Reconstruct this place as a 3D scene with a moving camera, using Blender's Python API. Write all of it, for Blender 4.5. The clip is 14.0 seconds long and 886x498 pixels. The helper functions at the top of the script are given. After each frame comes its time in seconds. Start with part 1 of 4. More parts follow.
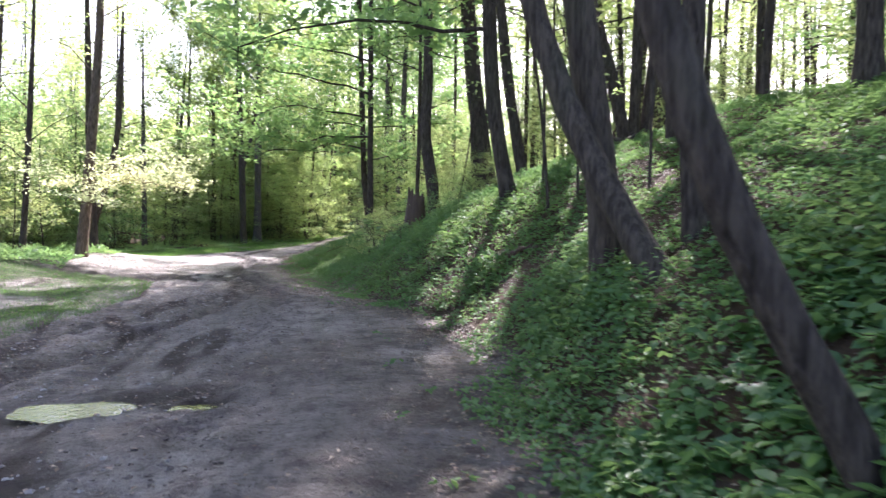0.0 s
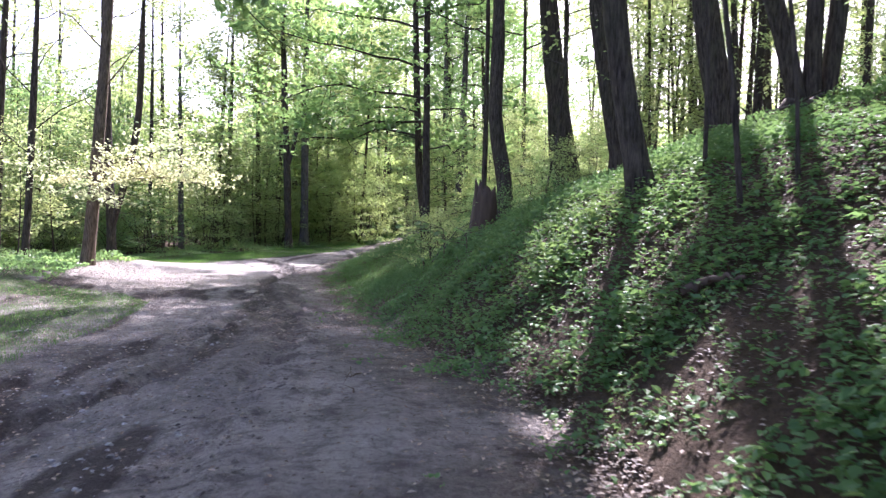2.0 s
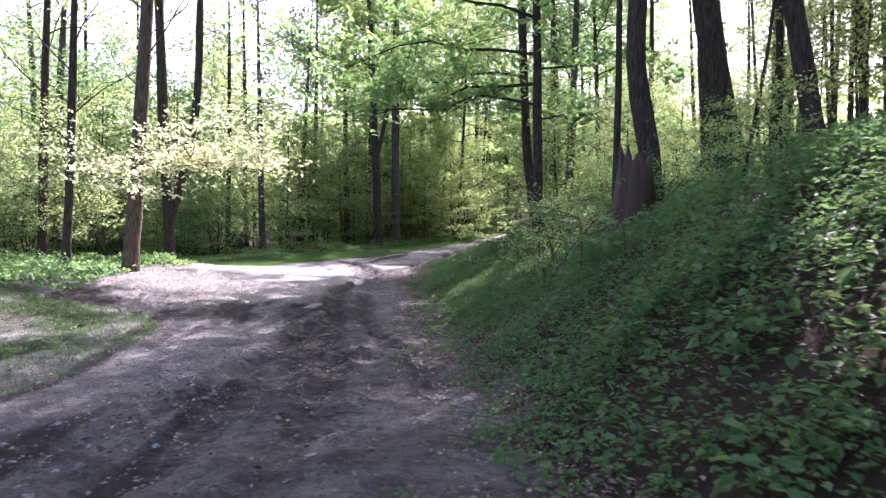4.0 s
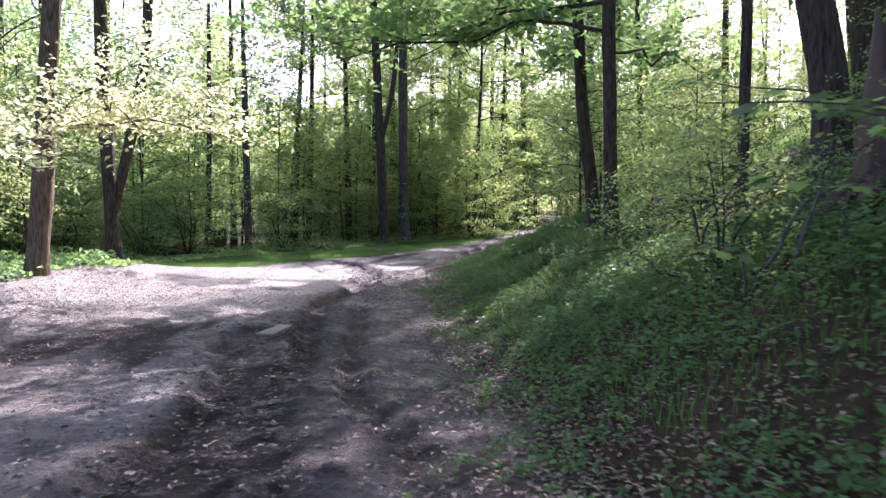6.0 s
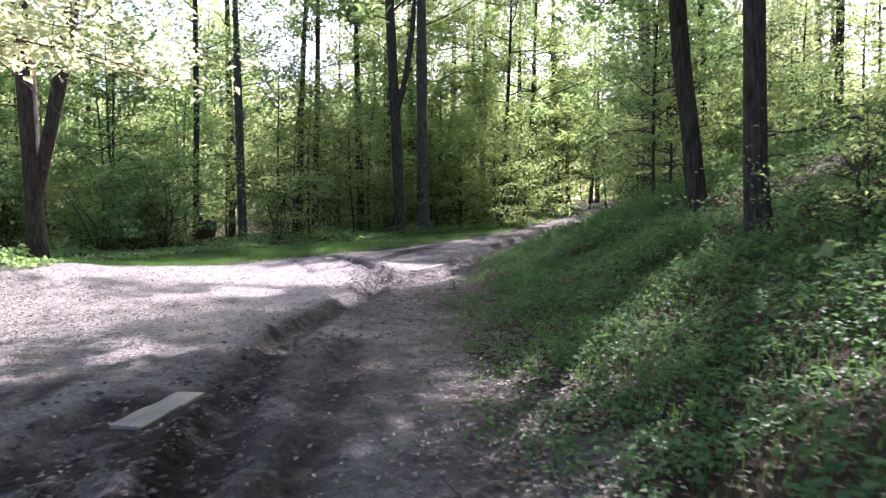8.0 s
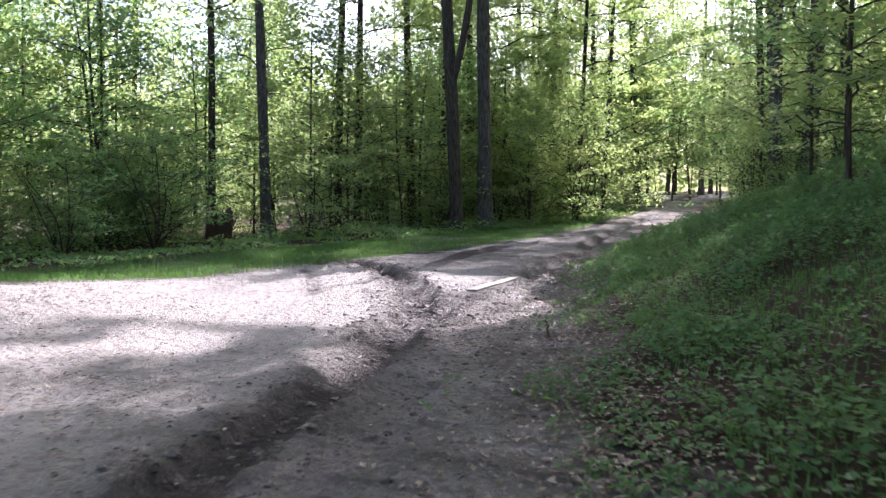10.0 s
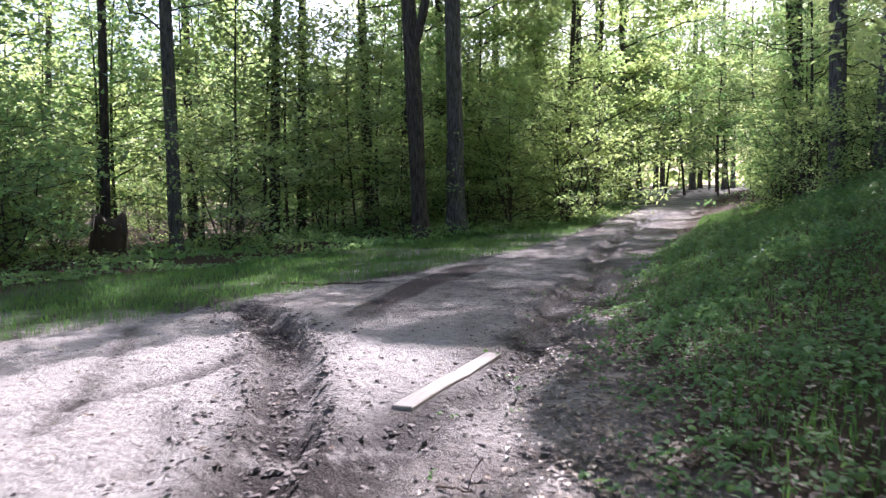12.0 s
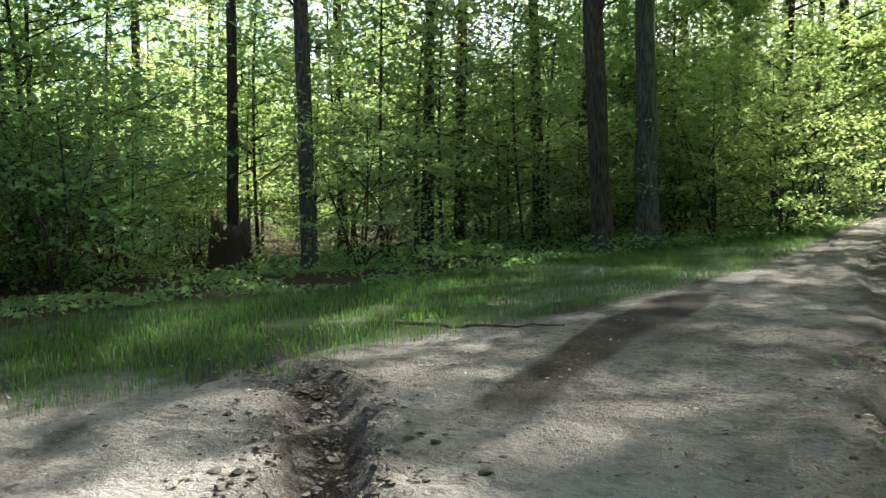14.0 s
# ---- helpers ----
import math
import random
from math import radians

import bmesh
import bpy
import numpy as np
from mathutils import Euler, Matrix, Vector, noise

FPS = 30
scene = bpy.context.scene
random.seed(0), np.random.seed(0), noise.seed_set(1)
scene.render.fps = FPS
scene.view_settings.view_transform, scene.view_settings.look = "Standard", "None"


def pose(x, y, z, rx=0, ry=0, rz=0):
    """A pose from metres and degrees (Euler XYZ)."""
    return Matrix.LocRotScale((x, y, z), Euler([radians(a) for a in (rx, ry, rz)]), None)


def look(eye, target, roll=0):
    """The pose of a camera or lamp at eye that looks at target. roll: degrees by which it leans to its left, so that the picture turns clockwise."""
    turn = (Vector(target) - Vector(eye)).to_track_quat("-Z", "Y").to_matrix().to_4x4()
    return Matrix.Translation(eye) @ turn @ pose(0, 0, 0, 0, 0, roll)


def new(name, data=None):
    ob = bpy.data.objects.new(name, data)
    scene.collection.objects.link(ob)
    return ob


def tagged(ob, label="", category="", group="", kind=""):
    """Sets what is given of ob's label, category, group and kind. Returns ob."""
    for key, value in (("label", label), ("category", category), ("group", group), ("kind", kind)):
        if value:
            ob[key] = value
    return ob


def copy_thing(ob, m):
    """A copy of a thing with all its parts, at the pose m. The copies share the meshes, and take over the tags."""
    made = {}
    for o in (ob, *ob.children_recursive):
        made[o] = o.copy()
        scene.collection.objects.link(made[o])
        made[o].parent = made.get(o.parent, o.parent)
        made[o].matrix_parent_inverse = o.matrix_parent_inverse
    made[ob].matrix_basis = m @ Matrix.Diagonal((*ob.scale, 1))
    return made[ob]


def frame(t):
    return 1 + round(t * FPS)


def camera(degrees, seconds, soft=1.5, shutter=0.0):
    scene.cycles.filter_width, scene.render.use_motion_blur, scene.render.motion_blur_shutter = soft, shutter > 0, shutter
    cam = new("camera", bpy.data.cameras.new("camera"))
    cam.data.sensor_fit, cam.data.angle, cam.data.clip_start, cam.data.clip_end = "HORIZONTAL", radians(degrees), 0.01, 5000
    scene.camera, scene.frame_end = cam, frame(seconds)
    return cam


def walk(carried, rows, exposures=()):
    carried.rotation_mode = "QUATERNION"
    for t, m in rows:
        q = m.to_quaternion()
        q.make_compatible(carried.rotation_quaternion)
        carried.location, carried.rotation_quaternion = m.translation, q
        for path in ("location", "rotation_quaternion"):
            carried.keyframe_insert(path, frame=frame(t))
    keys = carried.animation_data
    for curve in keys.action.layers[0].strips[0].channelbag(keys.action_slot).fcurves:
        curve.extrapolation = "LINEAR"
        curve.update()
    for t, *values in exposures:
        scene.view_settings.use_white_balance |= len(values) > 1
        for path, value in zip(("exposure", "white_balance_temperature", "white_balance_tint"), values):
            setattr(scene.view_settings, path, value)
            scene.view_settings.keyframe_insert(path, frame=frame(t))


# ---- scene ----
cam = camera(58.2, 14.0, 1.4, 0.25)
METRES, EYE, TILT, LEAN, TURN = 32.0, 1.9, 0.0, 0.0, 0.0
ROWS = [
    (0.0, 0.0, 0.0, 0.0, 0.06, -2.35, -1.47),
    (0.5, -0.0028, 0.0358, -0.0003, 4.12, -1.89, -0.98),
    (1.0, -0.0039, 0.0711, -0.0003, 1.87, -1.89, -1.18),
    (1.5, -0.0062, 0.1079, -0.0007, 4.01, -2.08, -1.08),
    (2.0, -0.012, 0.1437, -0.0002, 4.17, -2.38, -1.45),
    (2.5, -0.0165, 0.1802, -0.0011, 7.07, -2.48, -1.11),
    (3.0, -0.0215, 0.2158, -0.0023, 5.41, -2.45, -1.33),
    (3.5, -0.0265, 0.2501, -0.0028, 10.94, -2.84, -0.72),
    (6.0, -0.0761, 0.4438, -0.0167, 11.8, -2.72, -0.12),
    (6.5, -0.0851, 0.4772, -0.0185, 14.85, -2.73, 0.07),
    (7.0, -0.0943, 0.5108, -0.0195, 17.46, -3.06, 0.33),
    (7.5, -0.1005, 0.5453, -0.0213, 13.51, -2.88, 0.27),
    (8.0, -0.1099, 0.5783, -0.022, 13.26, -3.43, 0.09),
    (10.5, -0.1569, 0.7649, -0.0274, 18.07, -3.81, 0.32),
    (11.0, -0.1628, 0.801, -0.026, 13.95, -3.74, 0.34),
    (11.5, -0.174, 0.8354, -0.0251, 15.58, -3.95, 0.28),
    (12.0, -0.1817, 0.8687, -0.0249, 15.99, -4.16, 0.67),
    (12.5, -0.1882, 0.8983, -0.025, 10.94, -3.59, 0.16),
    (13.0, -0.1998, 0.9247, -0.0251, 15.76, -3.68, 0.44),
    (13.5, -0.2115, 0.9479, -0.0255, 24.2, -3.54, 0.8),
    (14.0, -0.2188, 0.9701, -0.0297, 28.36, -3.24, 0.93),
]
EXPOSURES = [(0.0, 2.24, 5880, 26), (3.0, 2.08, 5650, 37), (8.0, 1.93, 5700, 33), (10.5, 1.93, 5700, 28), (12.0, 1.94, 5640, 29), (13.0, 1.6, 6050, 11), (14.0, 1.86, 6260, 4)]
walk(cam, [(t, pose(0, 0, EYE, TILT, LEAN, TURN) @ pose(METRES * x, METRES * y, METRES * z, 90 + pitch, roll, yaw)) for t, x, y, z, yaw, pitch, roll in ROWS], EXPOSURES)

# ---- sky and sun ----
SUN_UP, SUN_EAST = 40.0, 9.0  # degrees above the horizon, degrees clockwise from +y
SUN_DIR = Vector((math.sin(radians(SUN_EAST)) * math.cos(radians(SUN_UP)), math.cos(radians(SUN_EAST)) * math.cos(radians(SUN_UP)), math.sin(radians(SUN_UP))))
world = bpy.data.worlds.new("sky")
scene.world = world
world.use_nodes = True
sky = world.node_tree.nodes.new("ShaderNodeTexSky")
sky.sky_type, sky.sun_disc = "NISHITA", False
sky.sun_elevation, sky.sun_rotation = radians(SUN_UP), radians(SUN_EAST)
sky.dust_density = 3.0
backing = world.node_tree.nodes["Background"]
backing.inputs["Strength"].default_value = 0.11
world.node_tree.links.new(sky.outputs[0], backing.inputs["Color"])
sun_data = bpy.data.lights.new("sun", "SUN")
sun_data.energy, sun_data.angle, sun_data.color = 5.0, radians(0.6), (1.0, 0.94, 0.84)
sun = new("sun", sun_data)
sun.matrix_world = look(SUN_DIR * 60, (0, 0, 0))

# ---- the lie of the land ----
RNG = np.random.default_rng(7)


def lattice(ix, iy, seed):
    h = (ix * 374761393 + iy * 668265263 + seed * 974634777) & 0x7FFFFFFF
    h = ((h ^ (h >> 13)) * 1274126177) & 0x7FFFFFFF
    return ((h ^ (h >> 16)) & 0xFFFF) / 65535.0


def grain(x, y, size, seed=1, octaves=3):
    """Smooth noise between about -1 and 1, its largest lumps `size` metres wide."""
    x, y = np.asarray(x, float), np.asarray(y, float)
    total, amp, norm = np.zeros(np.broadcast(x, y).shape), 1.0, 0.0
    for o in range(octaves):
        u, v = x / size * 2 ** o, y / size * 2 ** o
        iu, iv = np.floor(u).astype(np.int64), np.floor(v).astype(np.int64)
        fu, fv = u - iu, v - iv
        fu, fv = fu * fu * (3 - 2 * fu), fv * fv * (3 - 2 * fv)
        a, b = lattice(iu, iv, seed + o), lattice(iu + 1, iv, seed + o)
        c, d = lattice(iu, iv + 1, seed + o), lattice(iu + 1, iv + 1, seed + o)
        total = total + amp * ((a * (1 - fu) + b * fu) * (1 - fv) + (c * (1 - fu) + d * fu) * fv - 0.5) * 2
        norm += amp
        amp *= 0.5
    return total / norm


def step(a, b, v):
    s = np.clip((np.asarray(v, float) - a) / (b - a), 0, 1)
    return s * s * (3 - 2 * s)


def right_edge(y):
    return np.interp(y, [-40, 0, 3.7, 6, 9.6, 12.6, 15.4, 22, 26.2, 29.2, 31.6, 34.5, 38.7, 48, 62, 80, 120],
                     [2.5, 0.95, 0.71, 0.53, 0, -1.13, -1.97, -3.87, -5.0, -5.6, -6.0, -6.3, -6.27, -5.6, -4.6, -2, 6])


def left_edge(y):
    """Where the bare dirt ends and the grass strip before the wood begins."""
    return np.interp(y, [-40, 0, 8, 12, 16, 19, 20.5, 21.5, 24, 28.5, 31.5, 35.5, 38, 42, 60, 80, 120],
                     [-5.5, -5.4, -5.6, -5.7, -6.4, -7.2, -8.5, -10.6, -11.6, -11.8, -10.9, -9.8, -9.2, -8.5, -7.2, -5, 2])


def along(x, y, points):
    """Distance to a line of points in the plan."""
    best = np.full(np.shape(x), 1e9)
    for (ax, ay), (bx, by) in zip(points, points[1:]):
        dx, dy = bx - ax, by - ay
        f = np.clip(((x - ax) * dx + (y - ay) * dy) / (dx * dx + dy * dy), 0, 1)
        best = np.minimum(best, np.hypot(x - ax - f * dx, y - ay - f * dy))
    return best


RUT_MAIN = [(-1.4, 4), (-2.6, 13), (-3.6, 16.6), (-4.5, 18.8), (-5.3, 21.5), (-6.05, 23.5), (-6.5, 25.1), (-6.68, 26.9), (-6.9, 28.6), (-7.0, 30), (-6.98, 31.4), (-6.75, 33), (-6.8, 37), (-7, 44), (-6.2, 56)]
RUT_SIDE = [(-0.4, 8), (-1.4, 12), (-2.9, 17), (-4.1, 19.3), (-4.8, 21.4), (-5.2, 22.8), (-5.8, 24.8)]
RUT_LEFT = [(-4.1, 7), (-3.8, 9.7), (-3.3, 11.3), (-3.4, 13.0), (-3.9, 16.5), (-4.7, 18.6), (-5.5, 20.6), (-6.1, 22.6)]
RUT_CROSS = [(-10.0, 34.6), (-9.5, 34.3), (-8.85, 33.5), (-8.3, 32.6), (-7.8, 31.6), (-7.45, 30.8), (-7.15, 29.7), (-6.95, 28.5)]
RUT_OUTER = [(-5.2, 9), (-4.6, 11.4), (-4.15, 13), (-4.15, 15), (-4.6, 18), (-5.2, 19.8), (-5.9, 21), (-6.3, 22.3)]
# shallow tyre marks over the pale sunlit sand
MARKS = [[(-8.67, 33.07), (-8.57, 32.15), (-8.69, 31.61), (-8.84, 31.19), (-9.06, 30.97)],
         [(-10.03, 33.28), (-9.30, 32.06), (-8.82, 31.20), (-8.65, 30.75)],
         [(-8.32, 31.32), (-8.01, 30.82), (-7.80, 30.36)]]
# centre, half length, half width, turn of the two puddles
PUDDLES = [(-2.5, 5.83, 0.6, 0.3, 16), (-1.72, 5.6, 0.2, 0.15, 8)]


def pond(x, y, p):
    c, s = math.cos(radians(p[4])), math.sin(radians(p[4]))
    u, v = (x - p[0]) * c + (y - p[1]) * s, (y - p[1]) * c - (x - p[0]) * s
    return np.hypot(u / p[2], v / p[3])


BOARD_BEDS = [[(-6.07, 22.8), (-5.98, 21.9)], [(-6.95, 33.05), (-7.12, 31.4)]]


def rut(x, y, line, width, deep, seed):
    d = along(x + 0.05 * grain(x, y, 0.6, seed), y, line) + 0.02 * grain(x, y, 0.12, seed + 2, 2)
    f = np.clip(0.75 + 0.6 * grain(x, y, 2.2, seed + 5), 0.25, 1.2)
    lip = np.clip(0.5 + 0.9 * grain(x, y, 0.35, seed + 7, 2), 0, 1)
    return deep * f * (0.4 * lip * np.exp(-((d - width * 1.3) / (width * 0.3)) ** 2) - (1 - step(width * 0.55, width * 1.05, d)))


def ground_z(x, y, fine=True):
    x, y = np.asarray(x, float), np.asarray(y, float)
    base = np.interp(y, [-20, 0, 11, 16, 20, 24, 46, 62, 80, 140], [0.7, 0.65, 0.62, 0.32, 0.1, 0, 0.0, 0.35, 0.9, 1.5])
    left_of = right_edge(y) - x
    fall = step(1.0, 4.5, left_of) * np.interp(y, [0, 10, 16, 20], [0.28, 0.38, 0.2, 0.0])
    d = np.maximum(-left_of, 0)
    steep = np.interp(d, [0, 0.5, 1, 2.5, 5.7, 9, 14, 30, 60, 200], [0, 0.36, 0.82, 1.95, 3.3, 4.0, 3.8, 1.5, -1, -3])
    gentle = np.interp(d, [0, 1, 2.6, 6.5, 9, 14, 30, 60, 200], [0, 0.28, 1.0, 3.1, 4.0, 4.0, 1.5, -1, -3])
    k = step(14, 25, y)
    bank = (steep * (1 - k) + gentle * k) * np.interp(y, [-40, -5, 45, 60, 90], [0.8, 1, 0.85, 0.6, 0.4])
    leftrise = 0.3 * step(-9.0, -12.0, x) * step(32.5, 27.5, y) * step(12, 20, y) - 0.35 * step(-13, -18, x) * step(38, 42, y)
    z = base - fall + bank + leftrise
    off = step(0.0, 1.5, d)
    z = z + 0.09 * off * grain(x, y, 1.4, 3) + 0.2 * step(3, 10, d) * grain(x, y, 5, 4)
    wood = step(0.3, 3, left_edge(y) - x)
    z = z + wood * 0.08 * grain(x, y, 1.8, 9)
    road = (1 - off) * (1 - wood)
    tracks = [rut(x, y, RUT_MAIN, 0.17, 0.1, 20) * (0.25 + 0.75 * step(9, 17, y)), rut(x, y, RUT_SIDE, 0.13, 0.06, 30) * step(12, 18, y), rut(x, y, RUT_LEFT, 0.27, 0.095, 40) * step(22, 18, y), rut(x, y, RUT_CROSS, 0.19, 0.1, 50), rut(x, y, RUT_OUTER, 0.16, 0.055, 44) * step(8, 11, y)]
    tracks += [rut(x, y, m, 0.07, 0.035, 54 + k) for k, m in enumerate(MARKS)]
    z = z + road * (np.minimum.reduce(tracks) + np.maximum(np.maximum.reduce(tracks), 0))
    if fine:
        rough = 0.35 + 0.65 * step(0.4, 1.6, left_of)
        z = z + road * rough * (0.014 * grain(x, y, 0.9, 60, 3) + 0.034 * np.abs(grain(left_of, y / 4, 0.34, 66, 3)) + 0.02 * np.abs(grain(x, y, 0.24, 70, 3)))
        muddy = np.exp(-(np.minimum(along(x, y, RUT_MAIN), along(x, y, RUT_CROSS)) / 0.7) ** 2) + np.exp(-(np.minimum(along(x, y, RUT_LEFT), along(x, y, RUT_OUTER)) / 0.7) ** 2)
        z = z + road * np.clip(muddy, 0, 1) * 0.056 * np.maximum(grain(x, y, 0.2, 75, 2), -0.1)
    for bed in BOARD_BEDS:
        flat = np.exp(-(along(x, y, bed) / 0.22) ** 4)
        z = z * (1 - flat) + (base - fall + 0.005) * flat
    for p in PUDDLES:
        z = z - 0.075 * np.exp(-(pond(x, y, p) / 1.05) ** 4)
    return z


def gz(x, y):
    return float(ground_z(x, y))


# ---- materials ----
def material(name):
    m = bpy.data.materials.new(name)
    m.use_nodes = True
    nt = m.node_tree
    return m, nt, nt.nodes["Principled BSDF"]


def node(nt, kind, **values):
    n = nt.nodes.new(kind)
    for key, value in values.items():
        n.inputs[key].default_value = value
    return n


def ramp(nt, source, stops):
    r = nt.nodes.new("ShaderNodeValToRGB")
    while len(r.color_ramp.elements) < len(stops):
        r.color_ramp.elements.new(0.5)
    for e, (at, col) in zip(r.color_ramp.elements, stops):
        e.position, e.color = at, (*col, 1)
    nt.links.new(source, r.inputs[0])
    return r.outputs[0]


def mix(nt, fac, a, b):
    n = nt.nodes.new("ShaderNodeMix")
    n.data_type = "RGBA"
    for socket, value in ((n.inputs[0], fac), (n.inputs[6], a), (n.inputs[7], b)):
        if isinstance(value, tuple):
            socket.default_value = (*value, 1)
        elif isinstance(value, (int, float)):
            socket.default_value = value
        else:
            nt.links.new(value, socket)
    return n.outputs[2]


def coords(nt, scale):
    tc = nt.nodes.new("ShaderNodeTexCoord")
    mp = nt.nodes.new("ShaderNodeMapping")
    mp.inputs["Scale"].default_value = scale
    nt.links.new(tc.outputs["Object"], mp.inputs[0])
    return mp.outputs[0]


def noisy(nt, vec, scale, detail=5.0, rough=0.6):
    n = node(nt, "ShaderNodeTexNoise", Scale=scale, Detail=detail, Roughness=rough)
    nt.links.new(vec, n.inputs["Vector"])
    return n.outputs["Fac"]


def bump(nt, source, strength, distance, bsdf):
    b = node(nt, "ShaderNodeBump", Strength=strength, Distance=distance)
    nt.links.new(source, b.inputs["Height"])
    nt.links.new(b.outputs[0], bsdf.inputs["Normal"])


def ground_material():
    m, nt, p = material("earth")
    vec = coords(nt, (1, 1, 1))
    big, mid, fine = noisy(nt, vec, 0.7), noisy(nt, vec, 5.0), noisy(nt, vec, 45.0, 6.0, 0.7)
    lumps, crumbs = noisy(nt, vec, 13.0, 5.0, 0.7), noisy(nt, vec, 3.2, 6.0, 0.7)
    dirt = mix(nt, ramp(nt, big, [(0.3, (0, 0, 0)), (0.7, (1, 1, 1))]), (0.2, 0.172, 0.152), (0.48, 0.435, 0.39))
    dirt = mix(nt, ramp(nt, crumbs, [(0.5, (0, 0, 0)), (0.62, (0.75, 0.75, 0.75))]), dirt, (0.13, 0.105, 0.1))
    dirt = mix(nt, ramp(nt, lumps, [(0.5, (0, 0, 0)), (0.62, (0.5, 0.5, 0.5))]), dirt, (0.1, 0.079, 0.073))
    dirt = mix(nt, ramp(nt, fine, [(0.3, (0.7, 0.7, 0.7)), (0.42, (0, 0, 0))]), dirt, (0.5, 0.46, 0.45))
    dirt = mix(nt, ramp(nt, fine, [(0.52, (0, 0, 0)), (0.68, (0.6, 0.6, 0.6))]), dirt, (0.075, 0.058, 0.053))
    track = nt.nodes.new("ShaderNodeAttribute")
    track.attribute_name = "streak"
    dirt = mix(nt, ramp(nt, track.outputs["Fac"], [(0.3, (0.9, 0.9, 0.9)), (0.46, (0, 0, 0))]), dirt, (0.06, 0.046, 0.042))
    # dry dirt of the clearing, lightened with sunlight put into its colour
    sunlit_dry = nt.nodes.new("ShaderNodeAttribute")
    sunlit_dry.attribute_name = "sunlit_dry"
    sunlit_sand = mix(nt, ramp(nt, lumps, [(0.5, (0, 0, 0)), (0.7, (1, 1, 1))]), (0.48, 0.44, 0.405), (0.26, 0.222, 0.203))
    dirt = mix(nt, sunlit_dry.outputs["Fac"], dirt, sunlit_sand)
    wet_dark = nt.nodes.new("ShaderNodeAttribute")
    wet_dark.attribute_name = "wet_dark"
    damp_dark = nt.nodes.new("ShaderNodeMath")
    damp_dark.operation = "MULTIPLY"
    nt.links.new(wet_dark.outputs["Fac"], damp_dark.inputs[0])
    nt.links.new(ramp(nt, crumbs, [(0.32, (0.25, 0.25, 0.25)), (0.46, (1, 1, 1))]), damp_dark.inputs[1])
    dirt = mix(nt, damp_dark.outputs[0], dirt, (0.027, 0.019, 0.016))
    litter = mix(nt, mid, (0.05, 0.034, 0.022), (0.14, 0.095, 0.06))
    litter = mix(nt, ramp(nt, fine, [(0.45, (0, 0, 0)), (0.7, (0.7, 0.7, 0.7))]), litter, (0.03, 0.022, 0.015))
    grass = mix(nt, mid, (0.025, 0.05, 0.016), (0.06, 0.085, 0.03))
    lit = nt.nodes.new("ShaderNodeAttribute")
    lit.attribute_name = "litter"
    gra = nt.nodes.new("ShaderNodeAttribute")
    gra.attribute_name = "grass"
    col = mix(nt, lit.outputs["Fac"], dirt, litter)
    col = mix(nt, gra.outputs["Fac"], col, grass)
    nt.links.new(col, p.inputs["Base Color"])
    rough = nt.nodes.new("ShaderNodeMapRange")
    rough.inputs["To Min"].default_value, rough.inputs["To Max"].default_value = 0.9, 0.6
    nt.links.new(damp_dark.outputs[0], rough.inputs["Value"])
    p.inputs["Specular IOR Level"].default_value = 0.1
    nt.links.new(rough.outputs[0], p.inputs["Roughness"])
    add = nt.nodes.new("ShaderNodeMath")
    add.operation = "MULTIPLY_ADD"
    add.inputs[1].default_value = 2.2
    nt.links.new(lumps, add.inputs[0])
    nt.links.new(fine, add.inputs[2])
    bump(nt, add.outputs[0], 1.0, 0.05, p)
    return m


def bark_material(name, dark, light, moss):
    m, nt, p = material(name)
    vec = coords(nt, (1, 1, 0.16))
    ridges, patches = noisy(nt, vec, 28.0, 4.0, 0.65), noisy(nt, coords(nt, (1, 1, 0.6)), 1.6)
    col = mix(nt, ramp(nt, ridges, [(0.35, (0, 0, 0)), (0.65, (1, 1, 1))]), dark, light)
    col = mix(nt, ramp(nt, patches, [(0.5, (0, 0, 0)), (0.75, (moss, moss, moss))]), col, (0.07, 0.085, 0.04))
    nt.links.new(col, p.inputs["Base Color"])
    p.inputs["Roughness"].default_value = 0.92
    p.inputs["Specular IOR Level"].default_value = 0.15
    bump(nt, ridges, 1.0, 0.03, p)
    return m


def leaf_material(name, dark, light, through_col, thin=0.45, gloss=0.12):
    m, nt, p = material(name)
    nt.nodes.remove(p)
    geo = nt.nodes.new("ShaderNodeNewGeometry")
    col = mix(nt, geo.outputs["Random Per Island"], dark, light)
    patch = noisy(nt, coords(nt, (1, 1, 1)), 0.6, 2.0)
    glow = mix(nt, ramp(nt, patch, [(0.35, (0, 0, 0)), (0.65, (1, 1, 1))]), through_col, tuple(c * k for c, k in zip(through_col, (0.7, 0.85, 0.9))))
    dif, tra, glo = (nt.nodes.new("ShaderNodeBsdf" + k) for k in ("Diffuse", "Translucent", "Glossy"))
    glo.inputs["Roughness"].default_value = 0.42
    nt.links.new(col, dif.inputs["Color"])
    nt.links.new(glow, tra.inputs["Color"])
    a, b = nt.nodes.new("ShaderNodeMixShader"), nt.nodes.new("ShaderNodeMixShader")
    a.inputs[0].default_value, b.inputs[0].default_value = thin, gloss
    nt.links.new(dif.outputs[0], a.inputs[1])
    nt.links.new(tra.outputs[0], a.inputs[2])
    nt.links.new(a.outputs[0], b.inputs[1])
    nt.links.new(glo.outputs[0], b.inputs[2])
    nt.links.new(b.outputs[0], nt.nodes["Material Output"].inputs["Surface"])
    return m


